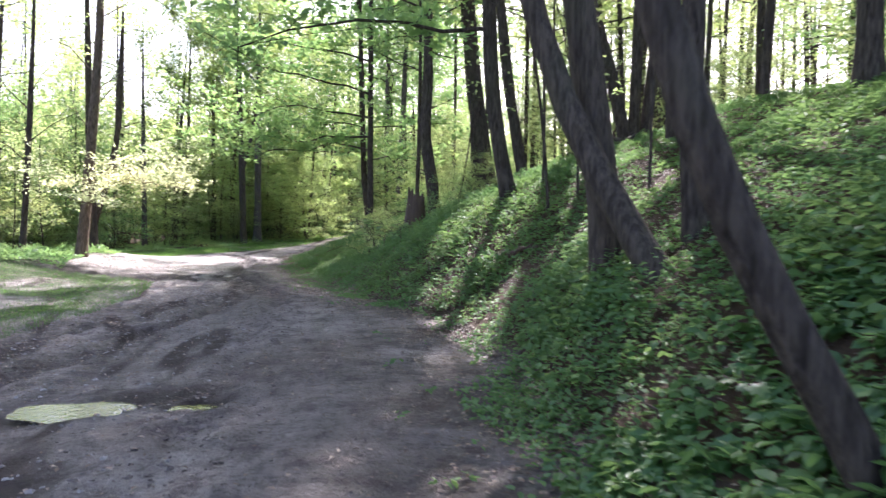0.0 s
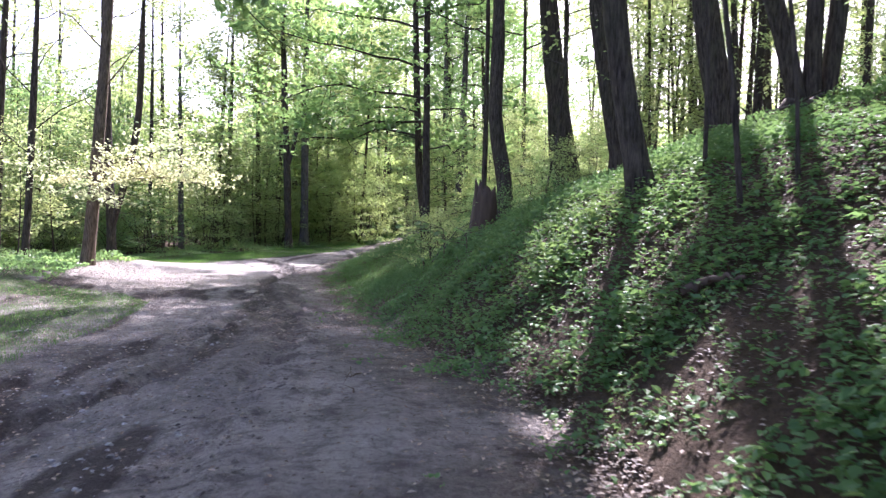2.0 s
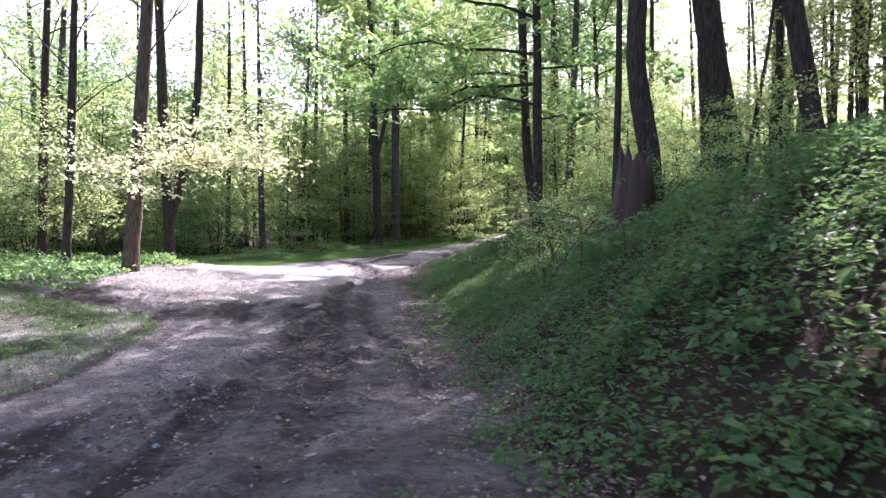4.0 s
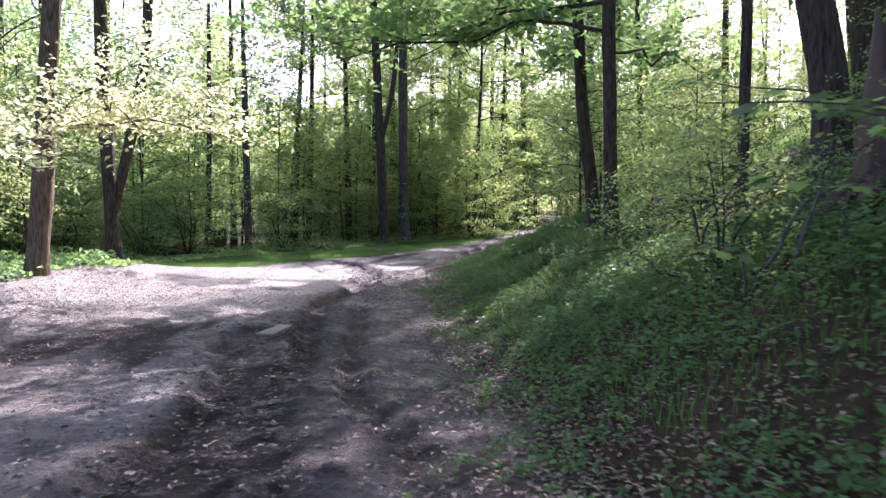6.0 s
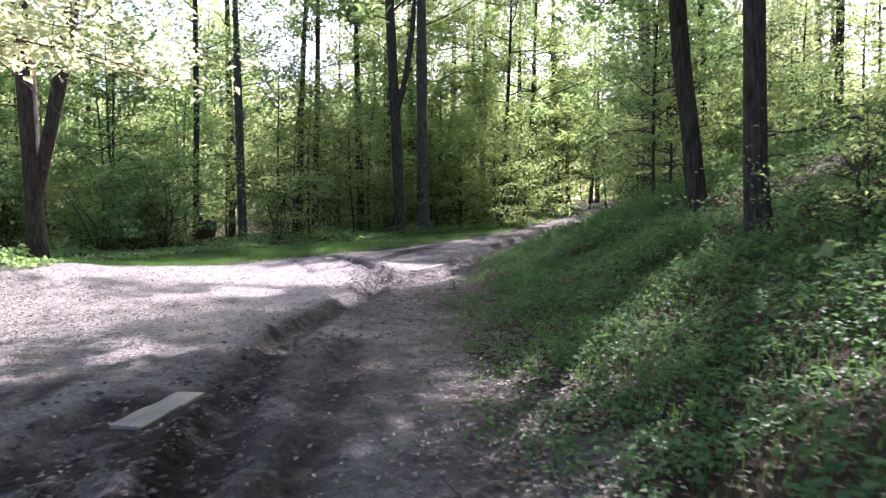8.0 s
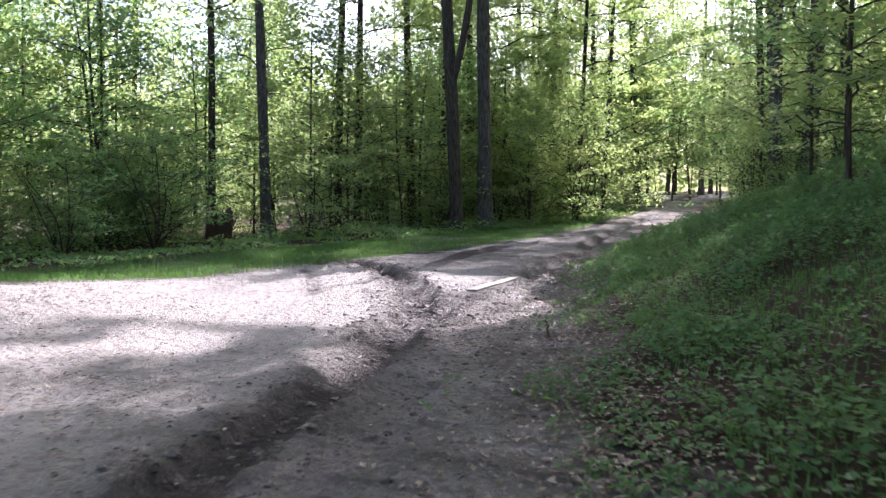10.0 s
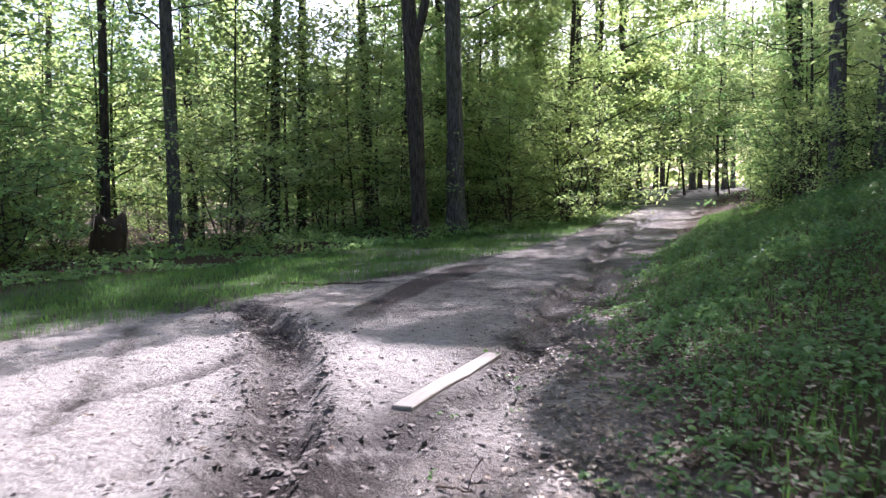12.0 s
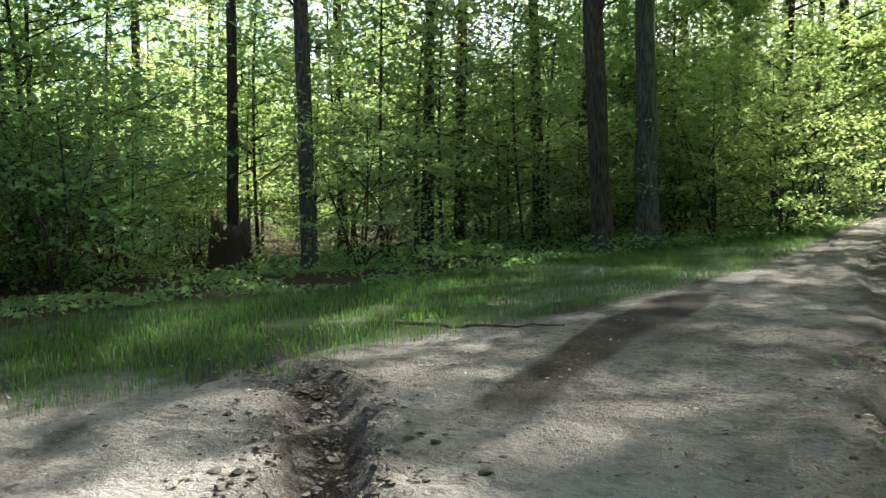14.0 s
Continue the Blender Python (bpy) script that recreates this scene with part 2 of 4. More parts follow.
def dry_leaf_material():
    m, nt, p = material("dry_leaf")
    geo = nt.nodes.new("ShaderNodeNewGeometry")
    nt.links.new(ramp(nt, geo.outputs["Random Per Island"], [(0.0, (0.05, 0.03, 0.018)), (0.6, (0.15, 0.095, 0.056)), (0.85, (0.27, 0.2, 0.135)), (1.0, (0.34, 0.27, 0.195))]), p.inputs["Base Color"])
    p.inputs["Roughness"].default_value = 0.6
    return m


def clod_material(name, dark, light):
    m, nt, p = material(name)
    geo = nt.nodes.new("ShaderNodeNewGeometry")
    nt.links.new(mix(nt, geo.outputs["Random Per Island"], dark, light), p.inputs["Base Color"])
    p.inputs["Roughness"].default_value = 0.85
    return m


def wood_material(name, dark, light, stretch=(1.5, 22, 22)):
    m, nt, p = material(name)
    vec = coords(nt, stretch)
    f = noisy(nt, vec, 2.2, 6.0)
    nt.links.new(mix(nt, f, dark, light), p.inputs["Base Color"])
    p.inputs["Roughness"].default_value = 0.8
    bump(nt, f, 0.6, 0.01, p)
    return m


def water_material():
    m, nt, p = material("puddle_water")
    # muddy brown, with the trees' green reflection mixed into the base colour
    p.inputs["Base Color"].default_value = (0.13, 0.135, 0.04, 1)
    p.inputs["IOR"].default_value = 1.33
    p.inputs["Roughness"].default_value = 0.09
    bump(nt, noisy(nt, coords(nt, (1, 1, 1)), 14.0, 2.0), 0.35, 0.02, p)
    return m


EARTH = ground_material()
BARK = bark_material("bark", (0.026, 0.02, 0.016), (0.105, 0.082, 0.066), 0.35)
BARK_BROWN = bark_material("bark_brown", (0.05, 0.036, 0.026), (0.19, 0.14, 0.105), 0.15)
BARK_GREY = bark_material("bark_grey", (0.04, 0.035, 0.031), (0.165, 0.145, 0.13), 0.35)
BARK_TAN = bark_material("bark_tan", (0.04, 0.031, 0.024), (0.12, 0.094, 0.074), 0.3)
LEAF = leaf_material("leaf_green", (0.04, 0.095, 0.035), (0.11, 0.185, 0.065), (0.39, 0.57, 0.17), 0.52, 0.045)
LEAF_LIGHT = leaf_material("leaf_spring", (0.09, 0.15, 0.055), (0.185, 0.25, 0.095), (0.57, 0.66, 0.21), 0.55, 0.045)
# the pale and sunny leaves carry sunlight in their colour, for sunlit foliage
LEAF_SUN_PALE = leaf_material("leaf_sun_pale", (0.16, 0.2, 0.08), (0.32, 0.34, 0.15), (0.82, 0.8, 0.42), 0.56, 0.05)
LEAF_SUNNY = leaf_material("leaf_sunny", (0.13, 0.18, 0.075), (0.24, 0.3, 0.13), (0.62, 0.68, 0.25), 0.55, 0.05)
LEAF_HERB = leaf_material("leaf_herb", (0.03, 0.09, 0.027), (0.125, 0.215, 0.07), (0.3, 0.45, 0.13), 0.34, 0.03)
GRASS = leaf_material("grass_blade", (0.032, 0.09, 0.02), (0.085, 0.17, 0.042), (0.2, 0.36, 0.07), 0.4, 0.02)
GRAVEL = clod_material("gravel", (0.11, 0.1, 0.095), (0.34, 0.32, 0.31))
DRY_LEAF, CLOD, WATER = dry_leaf_material(), clod_material("clod", (0.04, 0.03, 0.025), (0.17, 0.138, 0.12)), water_material()
BOARD = wood_material("weathered_wood", (0.1, 0.08, 0.064), (0.36, 0.315, 0.265))
ROTTEN = wood_material("rotten_wood", (0.032, 0.019, 0.012), (0.13, 0.08, 0.053), (9, 9, 1.5))


# ---- mesh helpers ----
def mesh_of(name, verts, quads, mat, smooth=True):
    """A mesh from an array of places and an array of rows of corner numbers."""
    verts, quads = np.asarray(verts, np.float32), np.asarray(quads, np.int32)
    me = bpy.data.meshes.new(name)
    n, side = quads.shape
    me.vertices.add(len(verts))
    me.vertices.foreach_set("co", verts.ravel())
    me.loops.add(n * side)
    me.loops.foreach_set("vertex_index", quads.ravel())
    me.polygons.add(n)
    me.polygons.foreach_set("loop_start", np.arange(0, n * side, side, dtype=np.int32))
    me.polygons.foreach_set("use_smooth", np.full(n, smooth))
    me.update(calc_edges=True)
    me.materials.append(mat)
    return me


def part(name, data, parent=None, label=""):
    ob = new(name, data)
    if parent is not None:
        ob.parent = parent
    return tagged(ob, label) if label else ob


def join(chunks):
    """One array of places and one of corners from many."""
    vs, fs, n = [], [], 0
    for v, f in chunks:
        vs.append(v)
        fs.append(f + n)
        n += len(v)
    return np.concatenate(vs), np.concatenate(fs)


def tube(points, radii, sides=8, wobble=0.0, seed=0):
    pts, radii = np.asarray(points, float), np.asarray(radii, float)
    n = len(pts)
    tang = np.gradient(pts, axis=0)
    tang /= np.linalg.norm(tang, axis=1)[:, None] + 1e-9
    if np.abs(tang[:, 2]).mean() > 0.6:
        ref = np.tile([[1.0, 0, 0]], (n, 1))
    else:
        ref = np.tile([[0, 0, 1.0]], (n, 1))
    u = np.cross(tang, ref)
    u /= np.linalg.norm(u, axis=1)[:, None] + 1e-9
    w = np.cross(tang, u)
    a = np.linspace(0, 2 * np.pi, sides, endpoint=False)
    r = radii[:, None] * np.ones((1, sides))
    if wobble:
        r = r * (1 + wobble * grain(np.arange(n)[:, None] * 0.45 + seed, a[None, :] * 0.9 + seed * 3, 1.0, 11, 2))
    v = pts[:, None, :] + r[..., None] * (np.cos(a)[None, :, None] * u[:, None, :] + np.sin(a)[None, :, None] * w[:, None, :])
    i, j = np.meshgrid(np.arange(n - 1), np.arange(sides), indexing="ij")
    k = (j + 1) % sides
    f = np.stack([i * sides + j, i * sides + k, (i + 1) * sides + k, (i + 1) * sides + j], -1).reshape(-1, 4)
    return v.reshape(-1, 3), f


def smooth_path(points, n):
    pts = np.asarray(points, float)
    s = np.concatenate([[0], np.cumsum(np.linalg.norm(np.diff(pts, axis=0), axis=1))])
    q = np.linspace(0, s[-1], n)
    out = np.stack([np.interp(q, s, pts[:, i]) for i in range(3)], 1)
    for _ in range(3):
        out[1:-1] = 0.25 * out[:-2] + 0.5 * out[1:-1] + 0.25 * out[2:]
    return out


def leaf_quads(centres, size, rng, flat=0.6, slim=0.62, lift=0.25, droop=-0.15, sway=0.45):
    """Folded pointed leaves: base, side, tip, side."""
    n = len(centres)
    size = np.asarray(size) * rng.uniform(0.65, 1.25, n)
    az = rng.uniform(0, 2 * np.pi, n)
    dip = rng.normal(droop, sway, n)
    t = np.stack([np.cos(az) * np.cos(dip), np.sin(az) * np.cos(dip), np.sin(dip)], 1)
    nrm = rng.normal(0, 1, (n, 3)) * (1 - flat) + np.array([0, 0, 1.0]) * flat
    side = np.cross(t, nrm)
    side /= np.linalg.norm(side, axis=1)[:, None] + 1e-9
    up = np.cross(side, t)
    h, w = size[:, None] * 0.5, size[:, None] * slim * 0.5
    fold = w * lift * 2
    base, tip = centres - t * h, centres + t * h
    mid = centres - t * h * 0.15
    v = np.stack([base, mid + side * w + up * fold, tip, mid - side * w + up * fold], 1).reshape(-1, 3)
    return v, np.arange(4 * n).reshape(n, 4)


def broad_leaves(centres, size, az, dip, rng, slim=0.72, lift=0.16):
    """Rounded leaves of two halves folded along the midrib, pointing along az and dip."""
    n = len(centres)
    size = np.asarray(size) * rng.uniform(0.65, 1.3, n)
    t = np.stack([np.cos(az) * np.cos(dip), np.sin(az) * np.cos(dip), np.sin(dip)], 1)
    side = np.cross(t, np.array([0, 0, 1.0]) + rng.normal(0, 0.28, (n, 3)))
    side /= np.linalg.norm(side, axis=1)[:, None] + 1e-9
    up = np.cross(side, t)
    h, w = size[:, None], size[:, None] * slim * 0.5
    wave = rng.uniform(0.4, 1.6, (n, 1)) * lift
    rows = [centres]
    for f, k in ((0.3, 1.0), (0.68, 0.78)):
        rows.append(centres + t * h * f + side * w * k + up * w * wave)
    rows.append(centres + t * h - up * h * 0.12)
    for f, k in ((0.68, 0.78), (0.3, 1.0)):
        rows.append(centres + t * h * f - side * w * k + up * w * wave)
    v = np.stack(rows, 1).reshape(-1, 3)
    i = np.arange(n)[:, None] * 6
    return v, np.concatenate([i + np.array([[0, 1, 2, 3]]), i + np.array([[3, 4, 5, 0]])])


def canopy_gap(p):
    """True for places whose shade would fall on the sunny clearing: the wood is open there, over the lane."""
    k = p[:, 2] / SUN_DIR.z
    gx, gy = p[:, 0] - SUN_DIR.x * k, p[:, 1] - SUN_DIR.y * k
    east = np.interp(gy, [21, 24, 28.5, 31, 34], [-6.6, -6.8, -6.9, -6.2, -6.3]) + 0.5 * grain(gx, gy, 1.6, 81, 2)
    north = np.interp(gx, [-14, -11.5, -10, -9.6, -9, -6], [27.5, 28.9, 30.7, 32.1, 33.4, 33.0]) + 0.5 * grain(gx, gy, 1.5, 83, 2)
    south = np.interp(gx, [-14, -9, -6], [21.5, 22.3, 24.5]) + 0.7 * grain(gx, gy, 1.3, 85, 2)
    clearing = (gx < east) & (gx > -19) & (gy > south) & (gy < north) & (p[:, 2] > 3.8) & ((grain(gx, gy, 1.4, 89, 2) > -0.16) | (gy > 28.8))
    k = (p[:, 2] - 1.4) / SUN_DIR.z
    gx, gy = p[:, 0] - SUN_DIR.x * k, p[:, 1] - SUN_DIR.y * k
    d = gx - right_edge(gy)
    brow = (d > 0.2 + 0.35 * np.maximum(0, gy - 10.5)) & (d < 6) & (gy > 7.4) & (gy < 15.5) & (grain(gx, gy, 1.1, 87, 2) + 0.22 * np.exp(-((gy - 11.5) / 4) ** 2) > -0.08) & (p[:, 2] > 4.2)
    return clearing | brow


# ---- trees ----
def tree(name, base, path, radii, limbs, leaf, bark, label, seed, leaf_size=0.16, sides=10, flare=1.5, extra=(), category="tree", sparse=1.0, open_gap=True, joined=False):
    """path: places relative to the base. limbs: rows of (height share, azimuth, length, rise, clumps). extra: further stems as (path, radii)."""
    rng = np.random.default_rng(seed)
    top = tagged(new(name), label, category)
    top.location = base
    pts = smooth_path(path, max(12, 3 * len(path)))
    r = np.interp(np.linspace(0, 1, len(pts)), np.linspace(0, 1, len(radii)), radii)
    heights = pts[:, 2] - pts[0, 2]
    r = r * (1 + (flare - 1) * np.exp(-np.maximum(heights, 0) / 0.28))
    chunks = [tube(pts, r, sides, 0.22, seed)]
    part("trunk", mesh_of("trunk", *join(chunks), bark), top)
    for ep, er in extra:
        q = smooth_path(ep, 18)
        part("stem", mesh_of("stem", *tube(q, np.interp(np.linspace(0, 1, 18), np.linspace(0, 1, len(er)), er), sides, 0.2, seed + 3), bark), top)
    centres, boughs = [], []
    for share, az, length, rise, clumps in limbs:
        i = share * (len(pts) - 1)
        start = np.array([np.interp(i, np.arange(len(pts)), pts[:, k]) for k in range(3)])
        r0 = min(0.6 * float(np.interp(i, np.arange(len(pts)), r)), 0.007 * length + 0.006)
        a = radians(az)
        d = np.array([math.cos(a), math.sin(a), 0])
        s = np.linspace(0, 1, 7)
        bend = rng.normal(0, 0.07, (7, 3)) * length * s[:, None]
        line = start + d * (s * length)[:, None] + np.array([0, 0, 1.0]) * (rise * length * s - 0.12 * length * s ** 2)[:, None] + bend
        bits = [tube(line, np.linspace(r0, 0.006, 7), 6)]
        for c in range(clumps):
            f = rng.uniform(0.25, 1.05)
            at = np.array([np.interp(f, s, line[:, k]) for k in range(3)])
            spread = 0.16 * length + 0.35
            tip = at + rng.normal(0, 1, 3) * np.array([spread, spread, spread * 0.45])
            bend2 = (at + tip) / 2 + rng.normal(0, 0.08, 3)
            bits.append(tube(np.array([at, bend2, tip]), [max(0.004, r0 * 0.25), 0.006, 0.003], 3))
            n = int(rng.integers(26, 44) * sparse)
            spray = rng.uniform(0, 1, (n, 1))
            q = at * (1 - spray) + tip * spray * 1.15 + rng.normal(0, 1, (n, 3)) * np.array([0.21, 0.21, 0.055])
            centres.append(q)
        boughs += bits
        if not joined:
            limb = part("limb", mesh_of("limb", *bits[0], bark), top)
            if len(bits) > 1:
                tagged(part("spray", mesh_of("spray", *join(bits[1:]), bark), limb, "thin twigs at the end of the limb"), kind="stuff")
    if joined:
        tagged(part("bough", mesh_of("bough", *join(boughs), bark), top), kind="stuff")
    if centres:
        c = np.concatenate(centres)
        if open_gap:
            c = c[~canopy_gap(c + np.array(base))]
        if len(c):
            part("crown", mesh_of("crown", *leaf_quads(c, leaf_size, rng, 0.72), leaf, False), top)
    return top


def whorl(n, low, high, length, rise, clumps, rng, az=None, spread=360):
    """n limbs between two height shares, shorter towards the top."""
    rows = []
    for i in range(n):
        f = (i + rng.uniform(0, 0.8)) / n
        a = (i * 137.5 + rng.uniform(-25, 25)) if az is None else az + rng.uniform(-spread / 2, spread / 2)
        rows.append((low + (high - low) * f, a, length * (1.05 - 0.45 * f) * rng.uniform(0.75, 1.2), rise + rng.uniform(-0.1, 0.2), clumps))
    return rows


def leaning(height, dx, dy, bow=0.0):
    """A trunk's line that leans by dx, dy over its height, bowed a little."""
    s = np.linspace(0, 1, 7)
    return [(dx * v + bow * math.sin(math.pi * v), dy * v, -0.25 + (height + 0.25) * v) for v in s]


def place(x, y, sink=0.0):
    return (x, y, gz(x, y) - sink)


# ---- ground ----
def spaced(a, b, fine_a, fine_b, fine, growth):
    core = list(np.arange(fine_a, fine_b, fine))
    s, v = fine, core[0]
    low = []
    while v > a:
        s *= growth
        v -= s
        low.append(v)
    s, v = fine, core[-1]
    high = []
    while v < b:
        s *= growth
        v += s
        high.append(v)
    return np.array(low[::-1] + core + high)


def build_ground():
    xs = spaced(-900, 900, -10.5, 2.2, 0.065, 1.08)
    ys = spaced(-300, 1500, 2.0, 37.0, 0.085, 1.06)
    X, Y = np.meshgrid(xs, ys, indexing="ij")
    Z = ground_z(X, Y)
    nx, ny = len(xs), len(ys)
    i, j = np.meshgrid(np.arange(nx - 1), np.arange(ny - 1), indexing="ij")
    f = np.stack([i * ny + j, (i + 1) * ny + j, (i + 1) * ny + j + 1, i * ny + j + 1], -1).reshape(-1, 4)
    me = mesh_of("ground", np.stack([X, Y, Z], -1).reshape(-1, 3), f, EARTH)
    x, y = X.ravel(), Y.ravel()
    off = x - right_edge(y) + 0.45 * grain(x, y, 0.9, 12)
    wood = left_edge(y) - x + 0.35 * grain(x, y, 1.1, 13)
    bank = step(-0.15, 0.35, off)
    litter = np.clip(bank + 0.55 * step(-1.3, 0.1, off) * step(0.0, 0.5, grain(x, y, 0.5, 15) + 0.3), 0, 1)
    litter = np.maximum(litter, step(2.2, 4.0, wood) * step(20, 30, y))
    patch = step(0, 0.8, wood) * step(-0.35, 0.15, grain(x, y, 1.6, 16) + 0.1)
    grassy = patch * np.maximum(1 - step(2.6, 4.2, wood), step(24, 20, y))
    fresh = step(9, 18, y)
    wet_dark = np.clip(sum(k * np.exp(-(along(x, y, l) / w) ** 2) for l, w, k in ((RUT_MAIN, 0.28, 0.3 + 0.65 * fresh), (RUT_SIDE, 0.2, 0.8 * fresh), (RUT_LEFT, 0.34, 0.8), (RUT_OUTER, 0.22, 0.6), (RUT_CROSS, 0.25, 1.15), (MARKS[0], 0.07, 0.8), (MARKS[1], 0.07, 0.8), (MARKS[2], 0.06, 0.6))), 0, 1)
    wet_dark = wet_dark * step(-0.5, 0.4, grain(x, y, 0.9, 17) + 0.5) * (1 - bank) * step(0.1, -0.5, wood)
    # the same mask also gives the near stretch of lane a darker tone
    wet_dark = np.maximum(wet_dark, (0.36 + 0.22 * grain(x, y, 1.2, 27)) * step(19, 14, y) * (1 - bank) * step(0.1, -0.5, wood))
    for p in PUDDLES:
        wet_dark = np.maximum(wet_dark, np.exp(-(pond(x, y, p) / 1.7) ** 4))
    # mask of the sunlit clearing, where the ground colour is painted brighter
    sunlit_dry = step(22, 25, y) * step(-6.5, -7.4, x + 0.5 * grain(x, y, 1.3, 19)) * step(0.1, -0.4, wood) * step(35.2, 33.0, y)
    streak = np.clip(0.5 + 0.75 * grain(right_edge(y) - x, y / 6, 0.45, 25, 3) + 0.16 * sunlit_dry, 0, 1)
    streak = streak + (0.62 - streak) * step(2.4, 1.2, right_edge(y) - x)
    for key, value in (("litter", litter), ("grass", grassy), ("wet_dark", wet_dark), ("streak", streak), ("sunlit_dry", sunlit_dry * (0.75 + 0.35 * grain(x, y, 1.1, 29)))):
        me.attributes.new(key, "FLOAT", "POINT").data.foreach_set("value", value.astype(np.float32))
    return tagged(new("ground", me), "rutted grey-brown dirt lane with a leafy bank", "ground", kind="structure")


build_ground()


def pool(p):
    n = 40
    a = np.linspace(0, 2 * np.pi, n, endpoint=False)
    r = 1 + 0.25 * grain(np.cos(a) * 2 + p[0] * 7, np.sin(a) * 2, 1.0, 21)
    z = float(ground_z(p[0], p[1])) + 0.04
    m = pose(p[0], p[1], z, 0, 0, p[4])
    v = np.concatenate([[[0, 0, 0]], np.stack([1.1 * p[2] * r * np.cos(a), 1.1 * p[3] * r * np.sin(a), 0 * a], 1)])
    i = np.arange(n)
    f = np.stack([np.zeros(n, int), 1 + i, 1 + (i + 1) % n], 1)
    ob = tagged(new("puddle", mesh_of("puddle", v, f, WATER)), "shallow muddy puddle in the lane reflecting green trees", "puddle", kind="structure")
    ob.matrix_world = m


for p in PUDDLES:
    pool(p)

# ---- trees of the bank ----
G_BANK = "trees on the bank"


def bank_tree(x, y, height, radius, dx, dy, bow, seed, first=0.5, reach=3.9, limbs=12, clumps=9, bark=BARK, leaf=LEAF, label="tall dark-barked tree on the leafy bank", flare=1.5, sparse=1.4, extra=(), low=(), leaf_size=0.19, path=None):
    """path: the trunk's line as far as it is bent; it then rises to its height."""
    rng = np.random.default_rng(seed)
    radius *= 0.78
    rows = whorl(limbs, first, 0.98, reach, 0.35, clumps, rng) + list(low)
    line = leaning(height, dx, dy, bow)
    if path:
        (ax, ay, az), (bx, by, bz) = path[-2:]
        line = [(0, 0, -0.25)] + list(path) + [(bx + dx * f + (bx - ax) * f, by + dy * f, bz + (height - bz) * f) for f in (0.2, 0.45, 0.7, 1.0)]
    t = tree("tree", place(x, y), line, [radius, radius * 0.9, radius * 0.7, radius * 0.35, 0.03], rows, leaf, bark, label, seed, leaf_size, 10, flare, extra, sparse=sparse)
    return tagged(t, group=G_BANK)


# nearest, bowed over towards the lane
near = tree("tree", place(1.38, 2.32), [(0.1, 0.0, -0.35), (0.0, 0.0, 0.05), (-0.24, 0.01, 0.32), (-0.38, 0.02, 0.52), (-0.5, 0.03, 0.72), (-0.63, 0.04, 0.98), (-0.76, 0.05, 1.35), (-0.9, 0.2, 2.2), (-1.0, 0.6, 4.2), (-1.1, 1.2, 6.5), (-1.1, 1.8, 10)],
            [0.075, 0.068, 0.062, 0.058, 0.056, 0.055, 0.054, 0.052, 0.048, 0.04, 0.02], whorl(6, 0.65, 0.98, 2.6, 0.4, 5, np.random.default_rng(3)), LEAF, BARK, "slim dark tree bowed out over the lane", 3, flare=1.2)
tagged(near, group=G_BANK)
# two stems from one foot
twin = tree("tree", place(1.4, 6.7), [(0, 0, -0.3), (0.0, 0.0, 0.05), (-0.07, 0.02, 0.45), (-0.04, 0.03, 0.78), (-0.09, 0.04, 1.15), (-0.2, 0.06, 1.62), (-0.32, 0.09, 2.33), (-0.5, 0.2, 4), (-0.5, 0.4, 8), (-0.3, 0.8, 13)],
            [0.14, 0.135, 0.13, 0.13, 0.125, 0.12, 0.11, 0.09, 0.06, 0.03], whorl(8, 0.6, 0.98, 3.2, 0.35, 6, np.random.default_rng(5)), LEAF, BARK_TAN, "grey-brown tree with two stems crossing above one flared foot", 5, flare=1.35,
            extra=[([(0.42, -0.9, -0.2), (0.22, -0.75, 0.12), (0.02, -0.48, 0.45), (-0.22, -0.22, 0.82), (-0.43, -0.15, 1.28), (-0.6, -0.08, 1.74), (-0.74, 0.0, 2.31), (-1.15, 0.2, 4), (-1.2, 0.4, 8), (-1.3, 0.6, 11)], [0.12, 0.115, 0.108, 0.1, 0.095, 0.09, 0.085, 0.08, 0.05, 0.02])])
tagged(twin, group=G_BANK)
bank_tree(2.02, 6.3, 11, 0.13, -0.1, 0.4, -0.12, 7, path=[(0, 0, 0.05), (-0.09, 0.01, 0.42), (-0.12, 0.02, 0.74), (-0.1, 0.04, 1.2), (-0.07, 0.05, 1.6)], label="slim dark upright tree on the bank")
bank_tree(1.1, 12.95, 15, 0.165, -0.3, 0.8, 0, 11, path=[(0, 0, 0.05), (-0.17, 0, 0.42), (-0.23, 0, 0.78), (-0.31, 0.01, 1.3), (-0.4, 0.02, 1.8)], label="straight dark tree rising from the sunlit bank", low=[(0.2, 172, 4.6, 0.08, 15), (0.27, 200, 4.2, 0.12, 13), (0.3, 150, 4.4, 0.12, 12)])
bank_tree(4.3, 21.6, 17, 0.4, -1.4, 0.5, 0.1, 13, path=[(0, 0, 0.05), (-0.25, 0.02, 1.1), (-0.47, 0.03, 2.0)], label="stout dark tree leaning on top of the bank", flare=1.8)
bank_tree(1.5, 26.4, 17, 0.38, -0.8, 0.5, 0.2, 17, path=[(0, 0, 0.05), (-0.2, 0, 1.2), (-0.62, 0.0, 3.0)], label="stout dark tree behind the stump", flare=1.4, extra=[([(-0.35, 0, -0.2), (-0.6, 0, 3), (-0.9, 0.2, 8), (-1.0, 0.2, 13)], [0.2, 0.17, 0.12, 0.03])])
